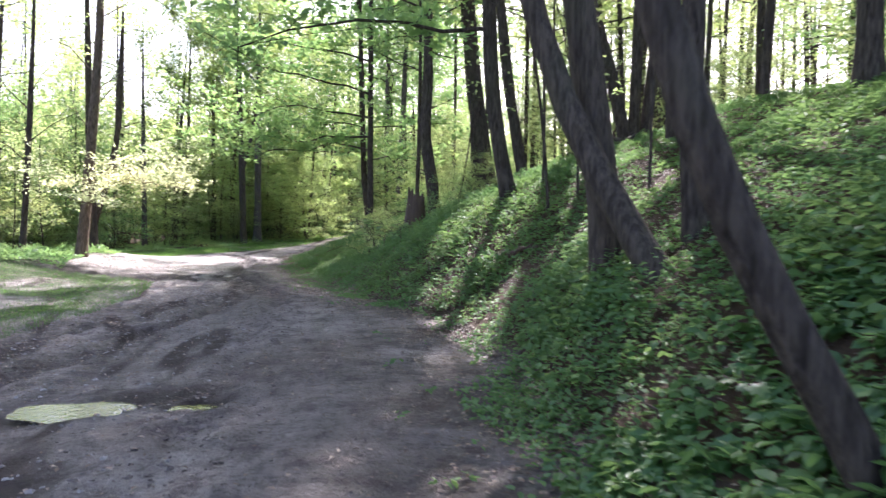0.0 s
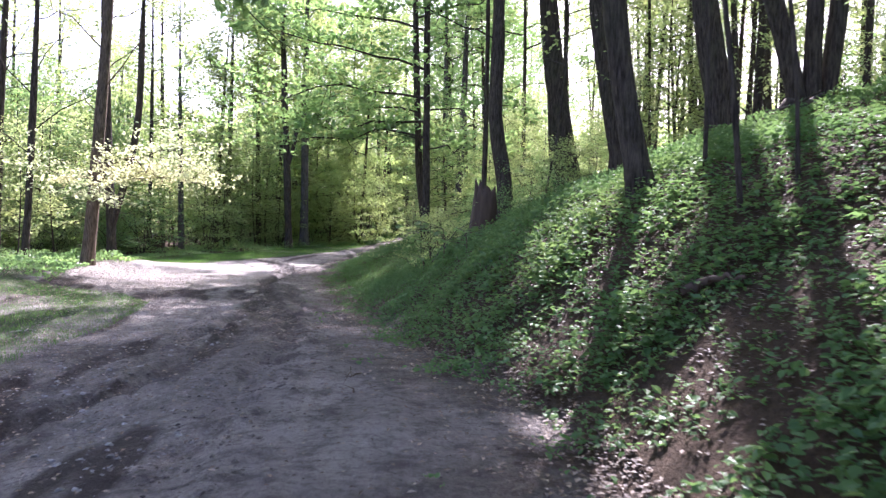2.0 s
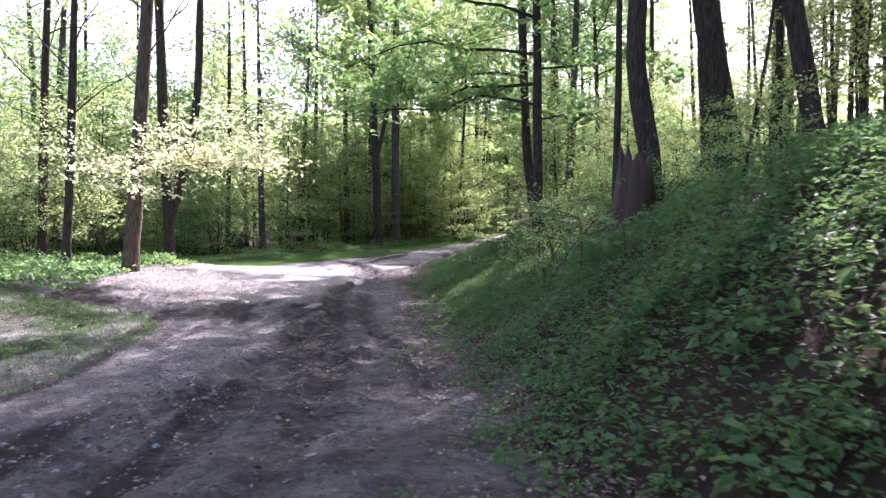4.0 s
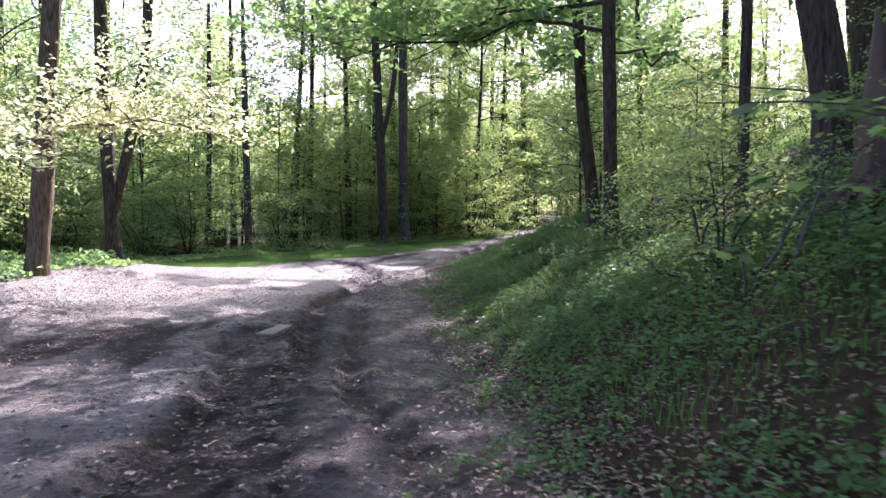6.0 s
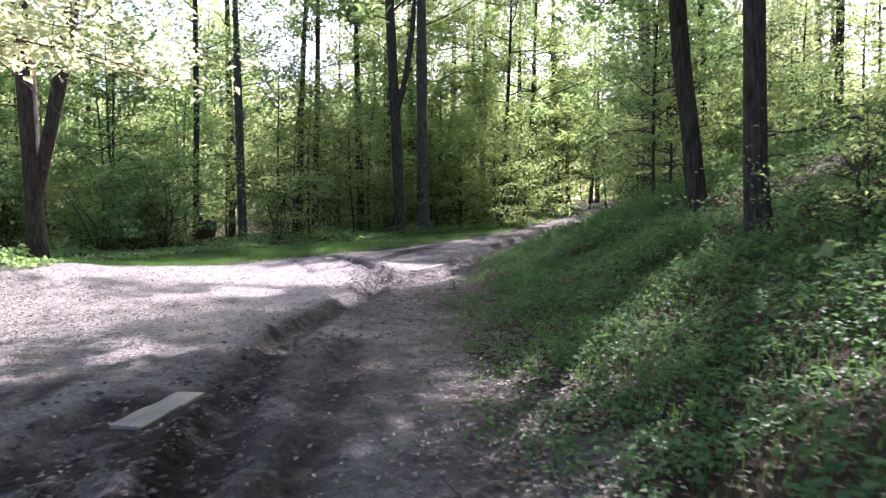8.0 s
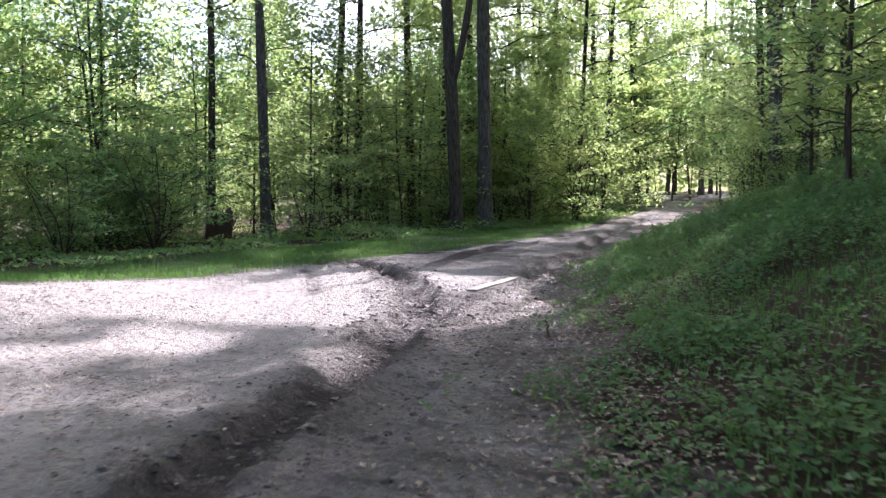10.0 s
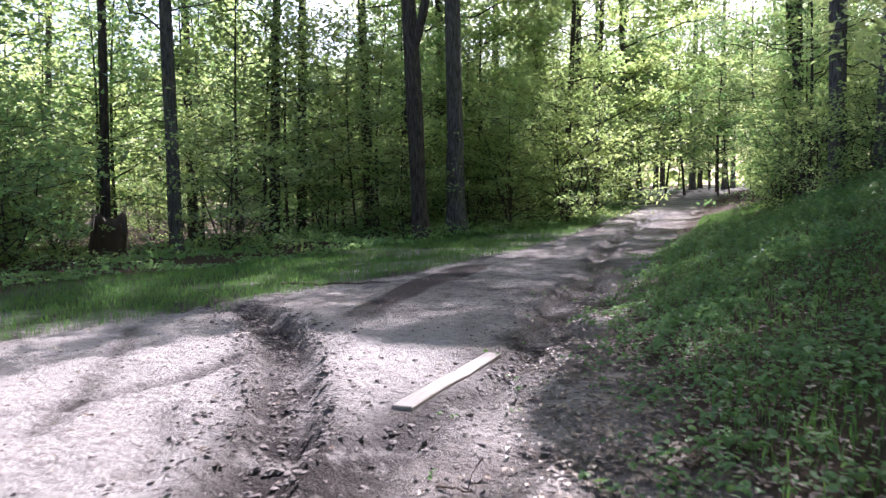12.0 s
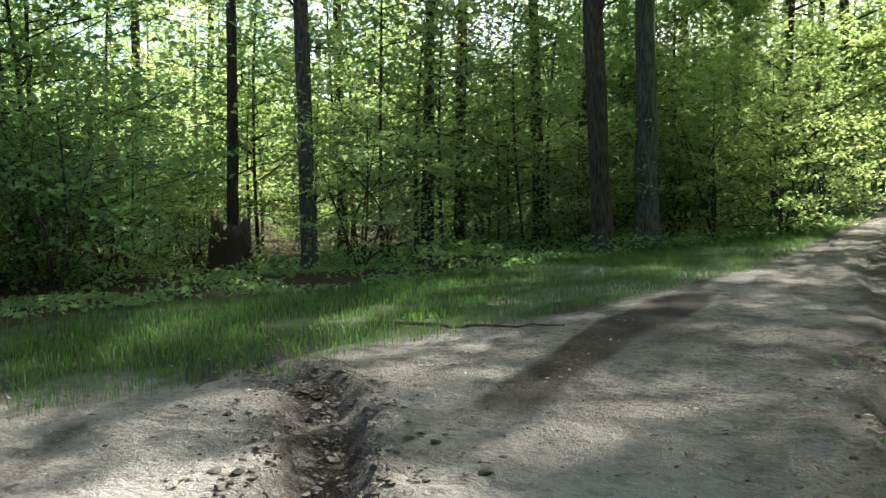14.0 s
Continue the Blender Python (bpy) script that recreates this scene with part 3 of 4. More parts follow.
bank_tree(-0.3, 22.7, 15, 0.22, -0.2, 0.3, 0, 19, path=[(0, 0, 0.05), (0.05, 0.04, 0.85), (-0.14, 0.05, 1.65), (-0.3, 0.05, 2.25), (-0.32, 0.08, 2.9), (-0.24, 0.12, 3.4)], label="dark tree with a crooked low bough beside the stump", low=[(0.3, 176, 2.4, 0.55, 7), (0.42, 190, 4.2, 0.3, 12)])
bank_tree(-2.36, 26.2, 15, 0.137, -0.2, 0.2, 0, 23, path=[(0, 0, 0.05), (-0.06, 0.01, 0.55), (-0.12, 0.02, 0.95), (-0.05, 0.05, 1.4), (-0.07, 0.07, 1.9), (-0.1, 0.1, 2.4)], reach=4.6, limbs=12, clumps=9, label="slim black-barked tree at the edge of the lane", low=[(0.22, 185, 4.2, 0.12, 20), (0.25, 160, 4.8, 0.12, 20), (0.29, 175, 5.0, 0.18, 20), (0.34, 205, 4.8, 0.2, 16), (0.41, 180, 4.6, 0.25, 15), (0.2, 60, 3.0, 0.2, 8), (0.27, 20, 3.0, 0.2, 8)])
bank_tree(-2.66, 29.1, 14, 0.165, -0.4, 0.3, 0, 29, path=[(0, 0, 0.05), (-0.12, 0.02, 0.8), (-0.24, 0.04, 1.7), (-0.34, 0.09, 2.8)], reach=4.0, limbs=11, clumps=8, label="slim dark tree leaning at the edge of the lane", low=[(0.3, 170, 4.2, 0.15, 11), (0.24, 110, 3.0, 0.2, 8)])
bank_tree(-0.85, 24.5, 12, 0.09, -0.3, 0.3, 0.15, 31, label="thin bent tree on the bank")
bank_tree(-3.1, 42.7, 16, 0.2, -0.2, 0.2, 0.0, 37, reach=3.2, label="straight tree beyond the bend", bark=BARK_GREY)
bank_tree(-2.5, 42.3, 16, 0.22, 0.3, 0.2, 0.1, 41, reach=3.2, label="straight tree beyond the bend", bark=BARK_GREY)
for k, (x, y) in enumerate([(-3.0, 47.5), (-2.4, 51.5), (-2.0, 56.0), (-0.6, 61.0), (-1.2, 45.5)]):
    bank_tree(x, y, 15.5, 0.15, -0.8, 0.2, 0.1, 240 + k, first=0.4, reach=5.2, limbs=15, clumps=11, label="leafy tree overhanging the lane beyond the bend")
for k, (x, y) in enumerate([(1.6, 31.0), (3.6, 33.0), (0.4, 35.5), (2.9, 29.0), (5.6, 29.5)]):
    bank_tree(x, y, 14.5, 0.11, -0.4, 0.2, 0.12, 250 + k, first=0.38, reach=3.8, limbs=15, clumps=10, leaf=LEAF_LIGHT, sparse=1.3, label="slim leafy tree on the bank near the bend")
bank_tree(2.3, 23.0, 15, 0.22, -0.9, 0.3, 0, 45, path=[(0, 0, 0.05), (-0.25, 0, 1.2), (-0.6, 0.0, 3.0)], label="dark tree leaning from the brow of the bank")
bank_tree(5.1, 9.7, 16, 0.2, -0.4, 0.3, 0.1, 43, label="stout dark tree on the brow of the bank")
bank_tree(3.6, 15.4, 16, 0.15, 0.2, 0.3, 0.05, 47, label="dark tree with three stems on the brow of the bank", extra=[([(-0.1, 0, -0.2), (-0.25, 0, 0.7), (-0.75, 0.1, 2.2), (-1.5, 0.2, 5), (-2, 0.3, 9)], [0.13, 0.12, 0.11, 0.08, 0.03]), ([(0.2, 0.1, -0.2), (0.4, 0.1, 1.5), (0.5, 0.2, 4), (0.9, 0.3, 10)], [0.12, 0.11, 0.1, 0.03])])
bank_tree(3.4, 12.0, 13, 0.08, -0.5, 0.3, -0.2, 53, label="slim dark tree on the bank")

# thin saplings on the sunny part of the bank
G_SAP = "saplings on the bank"
for k, (x, y, dx, h, r) in enumerate([(1.42, 10.7, -0.9, 4.6, 0.022), (1.5, 12.2, -0.5, 5.2, 0.022), (1.78, 10.6, -0.6, 3.4, 0.017), (2.3, 9.0, -0.4, 4.2, 0.02), (0.2, 17.6, 0.4, 4.5, 0.02)]):
    t = tree("sapling", place(x, y), leaning(h, dx, 0.2, 0.18), [r, r, r * 0.7, 0.006], whorl(7, 0.45, 0.97, 0.9, 0.4, 2, np.random.default_rng(60 + k)), LEAF_LIGHT, BARK, "thin bent sapling rooted in the sunlit bank", 60 + k, 0.1, 6, 1.3, sparse=0.5)
    tagged(t, group=G_SAP)

# further trees along the top of the bank
rngb = np.random.default_rng(99)
for k in range(105):
    x = rngb.uniform(3.5, 24)
    y = rngb.uniform(8, 60)
    if x - float(right_edge(y)) < 6.5:
        continue
    bank_tree(x, y, rngb.uniform(13, 18), rngb.uniform(0.05, 0.17), rngb.uniform(-1.6, 0.6), rngb.uniform(-0.4, 0.4), rngb.uniform(-0.25, 0.25), 200 + k, first=0.36, reach=2.8, limbs=10, clumps=5, leaf=LEAF_LIGHT, flare=1.3, sparse=0.62, leaf_size=0.2)

# ---- trees left of the lane ----
G_LEFT = "trees round the clearing"


def left_tree(x, y, height, radius, dx, dy, bow, seed, first=0.4, reach=3.2, limbs=11, clumps=8, bark=BARK, leaf=LEAF_LIGHT, label="tall tree at the edge of the wood", extra=(), low=(), flare=1.4, sink=0.0, dense=1.0, leaf_size=0.17):
    rng = np.random.default_rng(seed)
    radius *= 0.85
    rows = whorl(limbs, first, 0.98, reach, 0.3, clumps, rng) + list(low)
    t = tree("tree", place(x, y, sink), leaning(height, dx, dy, bow), [radius, radius * 0.92, radius * 0.75, radius * 0.4, 0.03], rows, leaf, bark, label, seed, leaf_size, 10, flare, extra, sparse=dense)
    return tagged(t, group=G_LEFT)


left_tree(-11.7, 25.65, 15, 0.21, 0.5, 0.3, 0.25, 301, first=0.5, reach=2.4, limbs=8, clumps=4, bark=BARK_BROWN, leaf=LEAF_SUN_PALE, label="brown tree with a sunlit leafy bough beside the clearing", dense=1.9, leaf_size=0.11,
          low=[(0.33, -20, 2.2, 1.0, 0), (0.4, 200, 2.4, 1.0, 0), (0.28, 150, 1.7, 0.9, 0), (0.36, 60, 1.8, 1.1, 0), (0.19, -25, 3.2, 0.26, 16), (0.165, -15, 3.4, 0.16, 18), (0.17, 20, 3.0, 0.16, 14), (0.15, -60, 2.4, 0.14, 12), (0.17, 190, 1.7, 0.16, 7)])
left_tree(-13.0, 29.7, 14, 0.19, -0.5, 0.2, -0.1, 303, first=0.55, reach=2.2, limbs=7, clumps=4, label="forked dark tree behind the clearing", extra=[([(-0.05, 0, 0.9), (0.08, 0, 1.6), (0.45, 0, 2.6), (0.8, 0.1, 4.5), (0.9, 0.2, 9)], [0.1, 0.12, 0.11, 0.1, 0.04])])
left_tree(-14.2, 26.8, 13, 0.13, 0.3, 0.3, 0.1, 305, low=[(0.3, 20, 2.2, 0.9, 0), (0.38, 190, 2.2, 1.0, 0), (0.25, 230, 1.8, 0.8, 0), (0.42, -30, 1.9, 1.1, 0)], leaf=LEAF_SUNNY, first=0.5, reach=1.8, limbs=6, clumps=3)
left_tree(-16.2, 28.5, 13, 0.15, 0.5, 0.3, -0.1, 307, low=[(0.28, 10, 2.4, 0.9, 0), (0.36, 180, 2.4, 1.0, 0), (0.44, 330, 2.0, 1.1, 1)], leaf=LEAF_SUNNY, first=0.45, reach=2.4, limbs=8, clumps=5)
left_tree(-11.3, 45.1, 17, 0.24, -0.9, 0.2, 0.05, 309, first=0.45, reach=3.4, limbs=12, clumps=9, label="dark forked tree where the grass meets the wood", extra=[([(-0.2, 0, 4.0), (0.12, 0, 5.0), (0.42, 0, 6.6), (0.7, 0, 10)], [0.1, 0.1, 0.08, 0.03])], dense=2.7)
left_tree(-11.0, 47.0, 18, 0.26, -0.1, 0.2, 0.0, 311, first=0.42, reach=3.4, limbs=12, clumps=9, bark=BARK_GREY, label="straight grey tree at the edge of the wood", dense=2.7)
left_tree(-19.7, 48.8, 17, 0.17, -0.2, 0.2, 0.0, 313)
left_tree(-17.5, 42.2, 15, 0.13, 0.0, 0.2, 0.1, 315, label="thin tree beside a rotten stump")
left_tree(-10.7, 70.0, 16, 0.2, 0.2, 0.2, 0.0, 317, first=0.6)
# trees added for their shade: thick crowns keep sun off the grass strip
left_tree(-9.3, 54.5, 13.5, 0.12, 0.5, 0.2, 0.1, 337, first=0.2, reach=4.2, limbs=17, clumps=11, label="added leafy shade tree overhanging the lane behind a bush", dense=2.7)
left_tree(-8.9, 60.5, 18, 0.13, 0.6, 0.2, 0.1, 339, first=0.33, reach=4.6, limbs=16, clumps=12)
left_tree(-13.4, 54.5, 16, 0.17, 0.6, 0.2, 0.1, 331, first=0.35, reach=4.4, limbs=14, clumps=10, dense=2.7)
left_tree(-11.4, 61.0, 16, 0.17, 0.5, 0.2, -0.1, 333, first=0.45, reach=4.0, limbs=13, clumps=9)
left_tree(-13.5, 50.5, 16, 0.15, 0.2, 0.2, 0.1, 335, first=0.35, reach=4.2, limbs=13, clumps=9, dense=2.7)
left_tree(-15.5, 47.5, 16, 0.15, 0.2, 0.2, 0.1, 319, dense=2.7)
left_tree(-24.5, 46.0, 16, 0.16, 0.2, 0.2, 0.1, 321)
left_tree(-23.3, 40.5, 16, 0.14, 0.1, 0.2, -0.1, 323)

# ---- the wood behind: a few kinds, repeated ----
KINDS = []
for k in range(5):
    rng = np.random.default_rng(400 + k)
    h = rng.uniform(14, 18)
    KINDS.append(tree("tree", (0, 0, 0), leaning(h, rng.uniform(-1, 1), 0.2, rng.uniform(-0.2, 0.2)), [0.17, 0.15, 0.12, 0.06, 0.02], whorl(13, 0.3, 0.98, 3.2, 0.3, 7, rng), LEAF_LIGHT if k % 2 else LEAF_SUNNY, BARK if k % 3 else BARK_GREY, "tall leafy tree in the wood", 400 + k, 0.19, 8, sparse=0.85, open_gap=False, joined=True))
SAPS = []
for k in range(6):
    rng = np.random.default_rng(420 + k)
    h = rng.uniform(4.5, 7.5)
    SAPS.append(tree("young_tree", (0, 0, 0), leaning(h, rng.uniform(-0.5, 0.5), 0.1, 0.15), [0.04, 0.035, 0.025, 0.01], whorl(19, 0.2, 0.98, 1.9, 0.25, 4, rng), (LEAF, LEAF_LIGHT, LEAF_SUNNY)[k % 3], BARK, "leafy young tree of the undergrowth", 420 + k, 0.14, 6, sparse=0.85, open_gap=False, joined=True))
BUSHES = []
for k in range(4):
    rng = np.random.default_rng(440 + k)
    stems = [([(0, 0, -0.1), (rng.uniform(-0.5, 0.5), rng.uniform(-0.5, 0.5), 0.9), (rng.uniform(-1, 1), rng.uniform(-1, 1), 1.9)], [0.02, 0.015, 0.005]) for _ in range(4)]
    BUSHES.append(tree("bush", (0, 0, 0), leaning(2.3, 0.1, 0.1, 0.1), [0.025, 0.02, 0.012, 0.005], whorl(16, 0.05, 0.98, 1.35, 0.35, 4, rng), LEAF_LIGHT if k % 2 else LEAF, BARK, "leafy green bush at the edge of the wood", 440 + k, 0.1, 6, sparse=0.95, extra=stems, open_gap=False, joined=True, category="bush"))


THICKETS = []
for k in range(2):
    rng = np.random.default_rng(450 + k)
    stems = [([(0, 0, -0.1), (rng.uniform(-0.7, 0.7), rng.uniform(-0.7, 0.7), 1.5), (rng.uniform(-1.6, 1.6), rng.uniform(-1.6, 1.6), 3.4)], [0.03, 0.02, 0.006]) for _ in range(6)]
    THICKETS.append(tree("bush", (0, 0, 0), leaning(4.4, 0.2, 0.1, 0.1), [0.035, 0.03, 0.02, 0.006], whorl(30, 0.02, 0.98, 2.3, 0.3, 5, rng), LEAF_LIGHT if k else LEAF, BARK, "tall dense green bush beside the lane", 450 + k, 0.135, 6, extra=stems, sparse=0.9, open_gap=False, joined=True, category="bush"))


def put(kinds, x, y, rng, group, low=0.85, high=1.2):
    ob = kinds[int(rng.integers(len(kinds)))]
    s = rng.uniform(low, high)
    if along(x, y, [(-16.8, 41.4), (-12.5, 37.0)]) < 1.3:  # open ground before the rotten stump
        return None
    m = pose(x, y, gz(x, y) - 0.05, 0, 0, rng.uniform(0, 360)) @ Matrix.Diagonal((s, s, s, 1))
    return tagged(copy_thing(ob, m), group=group)


rw = np.random.default_rng(77)


def wood_line(y):
    """The edge of the wood left of the lane."""
    return np.interp(y, [20, 26, 31, 36, 40, 46, 52, 60, 75, 100], [-17, -16.5, -16, -15.6, -14.2, -12.4, -10.8, -9.4, -8, -4])


count = 0
while count < 32:
    x, y = rw.uniform(-60, -2), rw.uniform(24, 95)
    if x > wood_line(y) - 1.5 or (y < 45 and x < -36) or (x < -14 and 44 < y < 75 and rw.uniform() < 0.75):
        continue
    put(KINDS, x, y, rw, "trees of the wood")
    count += 1
# unseen trees added behind and beside the walker, closing off the sky's light round the lane
for k in range(34):
    x, y = rw.uniform(-34, 22), rw.uniform(-28, 23)
    if x > -13.5 and (x < 3.5 or y > 6) and y > -5:
        continue
    if -4 < x < 1.5:
        continue
    put(KINDS, x, y, rw, "trees of the wood")
# three more, added behind the edge of the wood to shade the grass
for k in range(3):
    y = 42.5 + 3.6 * k
    put(KINDS, float(wood_line(y)) - rw.uniform(2.0, 5.0), y, rw, "trees of the wood", 0.8, 1.0)
# beyond the end of the lane
for k in range(34):
    x, y = rw.uniform(-22, 16), rw.uniform(66, 105)
    if abs(x - float(right_edge(y)) + 1.5) < 2.5 and y < 76:
        continue
    put(KINDS if k % 2 else SAPS, x, y, rw, "trees of the wood", 0.9, 1.3)
for k in range(9):
    put(KINDS, rw.uniform(-9, 5), rw.uniform(82, 98), rw, "trees of the wood", 1.1, 1.4)
for k in range(6):
    put(KINDS, rw.uniform(5, 18), rw.uniform(38, 72), rw, "trees of the wood", 0.8, 1.0)
count = 0
while count < 105:
    y = rw.uniform(26, 80)
    x = float(wood_line(y)) - abs(rw.normal(0, 7)) - 0.8
    if x < -45:
        continue
    put(SAPS, x, y, rw, "young trees of the undergrowth")
    count += 1
for k in range(60):
    y = rw.uniform(28, 72)
    put(BUSHES, float(wood_line(y)) - rw.uniform(-0.2, 2.5), y, rw, "bushes along the wood", 0.6, 1.15)
for k in range(46):
    y = rw.uniform(36, 66)
    put(BUSHES, float(wood_line(y)) - rw.uniform(2.5, 15), y, rw, "bushes along the wood", 0.7, 1.2)
# young trees behind the clearing, in the leaf colour lightened as if sunlit
for k in range(11):
    put([SAPS[2], SAPS[5]], rw.uniform(-20, -14.5), rw.uniform(25, 33.5), rw, "young trees of the undergrowth", 0.45, 0.75)
# right of the lane, beyond the bend
for k in range(26):
    y = rw.uniform(35, 70)
    put(SAPS, float(right_edge(y)) + rw.uniform(3.2, 9), y, rw, "young trees right of the lane", 0.6, 1.0)
# undergrowth on the bank
for k in range(18):
    y = rw.uniform(26, 46)
    put(SAPS, float(right_edge(y)) + rw.uniform(5.5, 13), y, rw, "young trees on the bank", 0.35, 0.6)
for k in range(16):
    y = rw.uniform(8, 24)
    put(SAPS, float(right_edge(y)) + rw.uniform(7.5, 14), y, rw, "young trees on the bank", 0.25, 0.6)
for k in range(16):
    y = rw.uniform(12, 36)
    put(SAPS, float(right_edge(y)) + rw.uniform(9.5, 18), y, rw, "young trees on the bank", 0.6, 1.0)
for x, y in ((-1.75, 19.6), (-0.2, 21.0), (0.3, 20.0), (-1.6, 21.9), (0.6, 17.6), (-1.9, 24.6), (-1.2, 26.6), (-0.2, 28.5), (1.0, 27.0)):
    put(BUSHES, x, y, rw, "bushes on the bank", 0.3, 0.5)
for x, y, low in ((-8.9, 51.6, 0.95), (-10.2, 50.0, 0.8), (-8.3, 54.6, 0.8), (-8.6, 62.0, 0.8)):
    put(THICKETS, x, y, rw, "bushes along the wood", low, low + 0.1)
for k in range(26):
    y = rw.uniform(38.5, 70)
    put(BUSHES, float(right_edge(y)) + rw.uniform(2.2, 5), y, rw, "bushes right of the lane", 0.6, 1.0)
# leafy growth closing the view right of the lane past the bend
for k in range(24):
    y = rw.uniform(39, 60)
    put(SAPS, float(right_edge(y)) + rw.uniform(2.4, 6.5), y, rw, "young trees right of the lane", 0.5, 0.9)
for x, y in ((-4.0, 33.6), (-3.6, 36.5), (-3.3, 34.6)):
    put(SAPS, x + 0.9, y, rw, "young trees right of the lane", 0.75, 0.95)
for x, y in ((-0.6, 27.4), (0.4, 26.4), (0.1, 29.6), (-0.9, 31.0), (1.4, 25.4), (-1.0, 33.5), (0.9, 31.6)):
    put(BUSHES, x, y, rw, "bushes on the bank", 0.35, 0.55)
for k in range(16):
    put(SAPS, rw.uniform(-10, 2.5), rw.uniform(67, 78), rw, "young trees beyond the lane", 1.2, 1.7)
for ob in KINDS + SAPS + BUSHES + THICKETS:
    x, y = rw.uniform(-50, -22), rw.uniform(50, 80)
    ob.location = place(x, y)


# ---- far woods ----
def far_woods():
    rng = np.random.default_rng(5)
    n = 55000
    a = rng.uniform(radians(62), radians(178), n)
    r = rng.uniform(75, 120, n)
    x, y = -5 + r * np.cos(a), 25 + r * np.sin(a)
    top = 13 + 5 * grain(x, y, 9, 31)
    z = ground_z(x, y, False) + rng.uniform(0, 1, n) ** 0.8 * top
    v, f = leaf_quads(np.stack([x, y, z], 1), 0.9, rng, 0.35)
    tagged(new("far_woods", mesh_of("far_woods", v, f, LEAF_LIGHT, False)), "distant green woodland", "woods", kind="stuff")


far_woods()


# ---- stumps and boards ----
def stump(x, y, height, radius, seed, label):
    rng = np.random.default_rng(seed)
    top = tagged(new("tree_stump"), label, "stump")
    top.location = place(x, y)
    a = np.linspace(0, 2 * np.pi, 22, endpoint=False)
    rows = []
    spikes = 0.75 * grain(np.cos(a) * 1.6, np.sin(a) * 1.6 + seed, 0.8, 43, 2) + 0.12 * grain(np.cos(a) * 6, np.sin(a) * 6 + seed, 0.8, 47, 1)
    for h in np.linspace(-0.2, 1, 9):
        buttress = 0.5 + 0.5 * np.cos(a * 5 + seed)
        r = radius * (1 + 0.3 * np.exp(-max(h, 0) * 7) * buttress - 0.04 * max(h, 0)) * (1 + 0.3 * grain(np.cos(a) * 2 + seed, np.sin(a) * 2 + h * 0.35, 0.7, 41))
        z = h * height * (1 + spikes * max(h, 0) ** 2)
        rows.append(np.stack([r * np.cos(a) + 0.1 * h, r * np.sin(a), z + 0 * a], 1))
    v = np.concatenate(rows)
    i, j = np.meshgrid(np.arange(8), np.arange(22), indexing="ij")
    k = (j + 1) % 22
    f = np.stack([i * 22 + j, i * 22 + k, (i + 1) * 22 + k, (i + 1) * 22 + j], -1).reshape(-1, 4)
    inner = rows[-1] * np.array([0.7, 0.7, 1]) - np.array([0, 0, 0.12 * height])
    m = len(v)
    v = np.concatenate([v, inner])
    j = np.arange(22)
    k = (j + 1) % 22
    f = np.concatenate([f, np.stack([m - 22 + j, m - 22 + k, m + k, m + j], 1)])
    part("trunk", mesh_of("trunk", v, f, ROTTEN), top)
    core = np.concatenate([inner, [[0.1, 0, height * 0.72]]])
    part("heartwood", mesh_of("heartwood", core, np.stack([j, k, np.full(22, 22)], 1), ROTTEN), top)
    for b in range(5):
        az = rng.uniform(0, 2 * np.pi)
        d = np.array([math.cos(az), math.sin(az), 0])
        line = [d * radius * 1.1 + np.array([0, 0, 0.12]), d * radius * 1.9 + np.array([0, 0, -0.02]), d * radius * 2.8 + np.array([0, 0, -0.3])]
        part("root", mesh_of("root", *tube(smooth_path(line, 7), np.linspace(0.09, 0.02, 7) * radius / 0.3, 7, 0.2, seed + b), ROTTEN), top)
    return top


stump(-0.75, 19.45, 0.9, 0.23, 71, "rotten dark brown tree stump on the bank")
stump(-16.6, 41.1, 0.8, 0.33, 73, "rotten reddish-brown stump at the edge of the wood")


def board(x, y, length, width, turn, label):
    bm = bmesh.new()
    bmesh.ops.create_cube(bm, size=1)
    bmesh.ops.scale(bm, vec=(length, width, 0.035), verts=bm.verts)
    bmesh.ops.subdivide_edges(bm, edges=[e for e in bm.edges if abs(e.verts[0].co.x - e.verts[1].co.x) > 0.1], cuts=6)
    for v in bm.verts:
        v.co.y += 0.012 * noise.noise((v.co.x * 3, v.co.y * 5, 1))
        v.co.z += 0.012 * noise.noise((v.co.x * 4, v.co.y * 4, 7))
    bmesh.ops.bevel(bm, geom=list(bm.edges), offset=0.006, segments=1, affect="EDGES")
    me = bpy.data.meshes.new("board")
    bm.to_mesh(me)
    bm.free()
    me.materials.append(BOARD)
    ob = tagged(new("board", me), label, "board")
    ax, ay = math.cos(radians(turn)) * length / 2, math.sin(radians(turn)) * length / 2
    along_z = [gz(x + ax * f, y + ay * f) for f in (-1, -0.6, -0.2, 0.2, 0.6, 1)]
    za, zb = sum(along_z[:2]) / 2, sum(along_z[4:]) / 2
    ob.matrix_world = pose(x, y, sum(along_z) / 6 + 0.004, 0, -math.degrees(math.atan2(zb - za, length)), turn)


board(-6.02, 22.35, 0.78, 0.18, 97, "pale weathered board pressed into the mud")
board(-7.03, 32.22, 1.4, 0.11, 83, "pale weathered board lying along the rut")


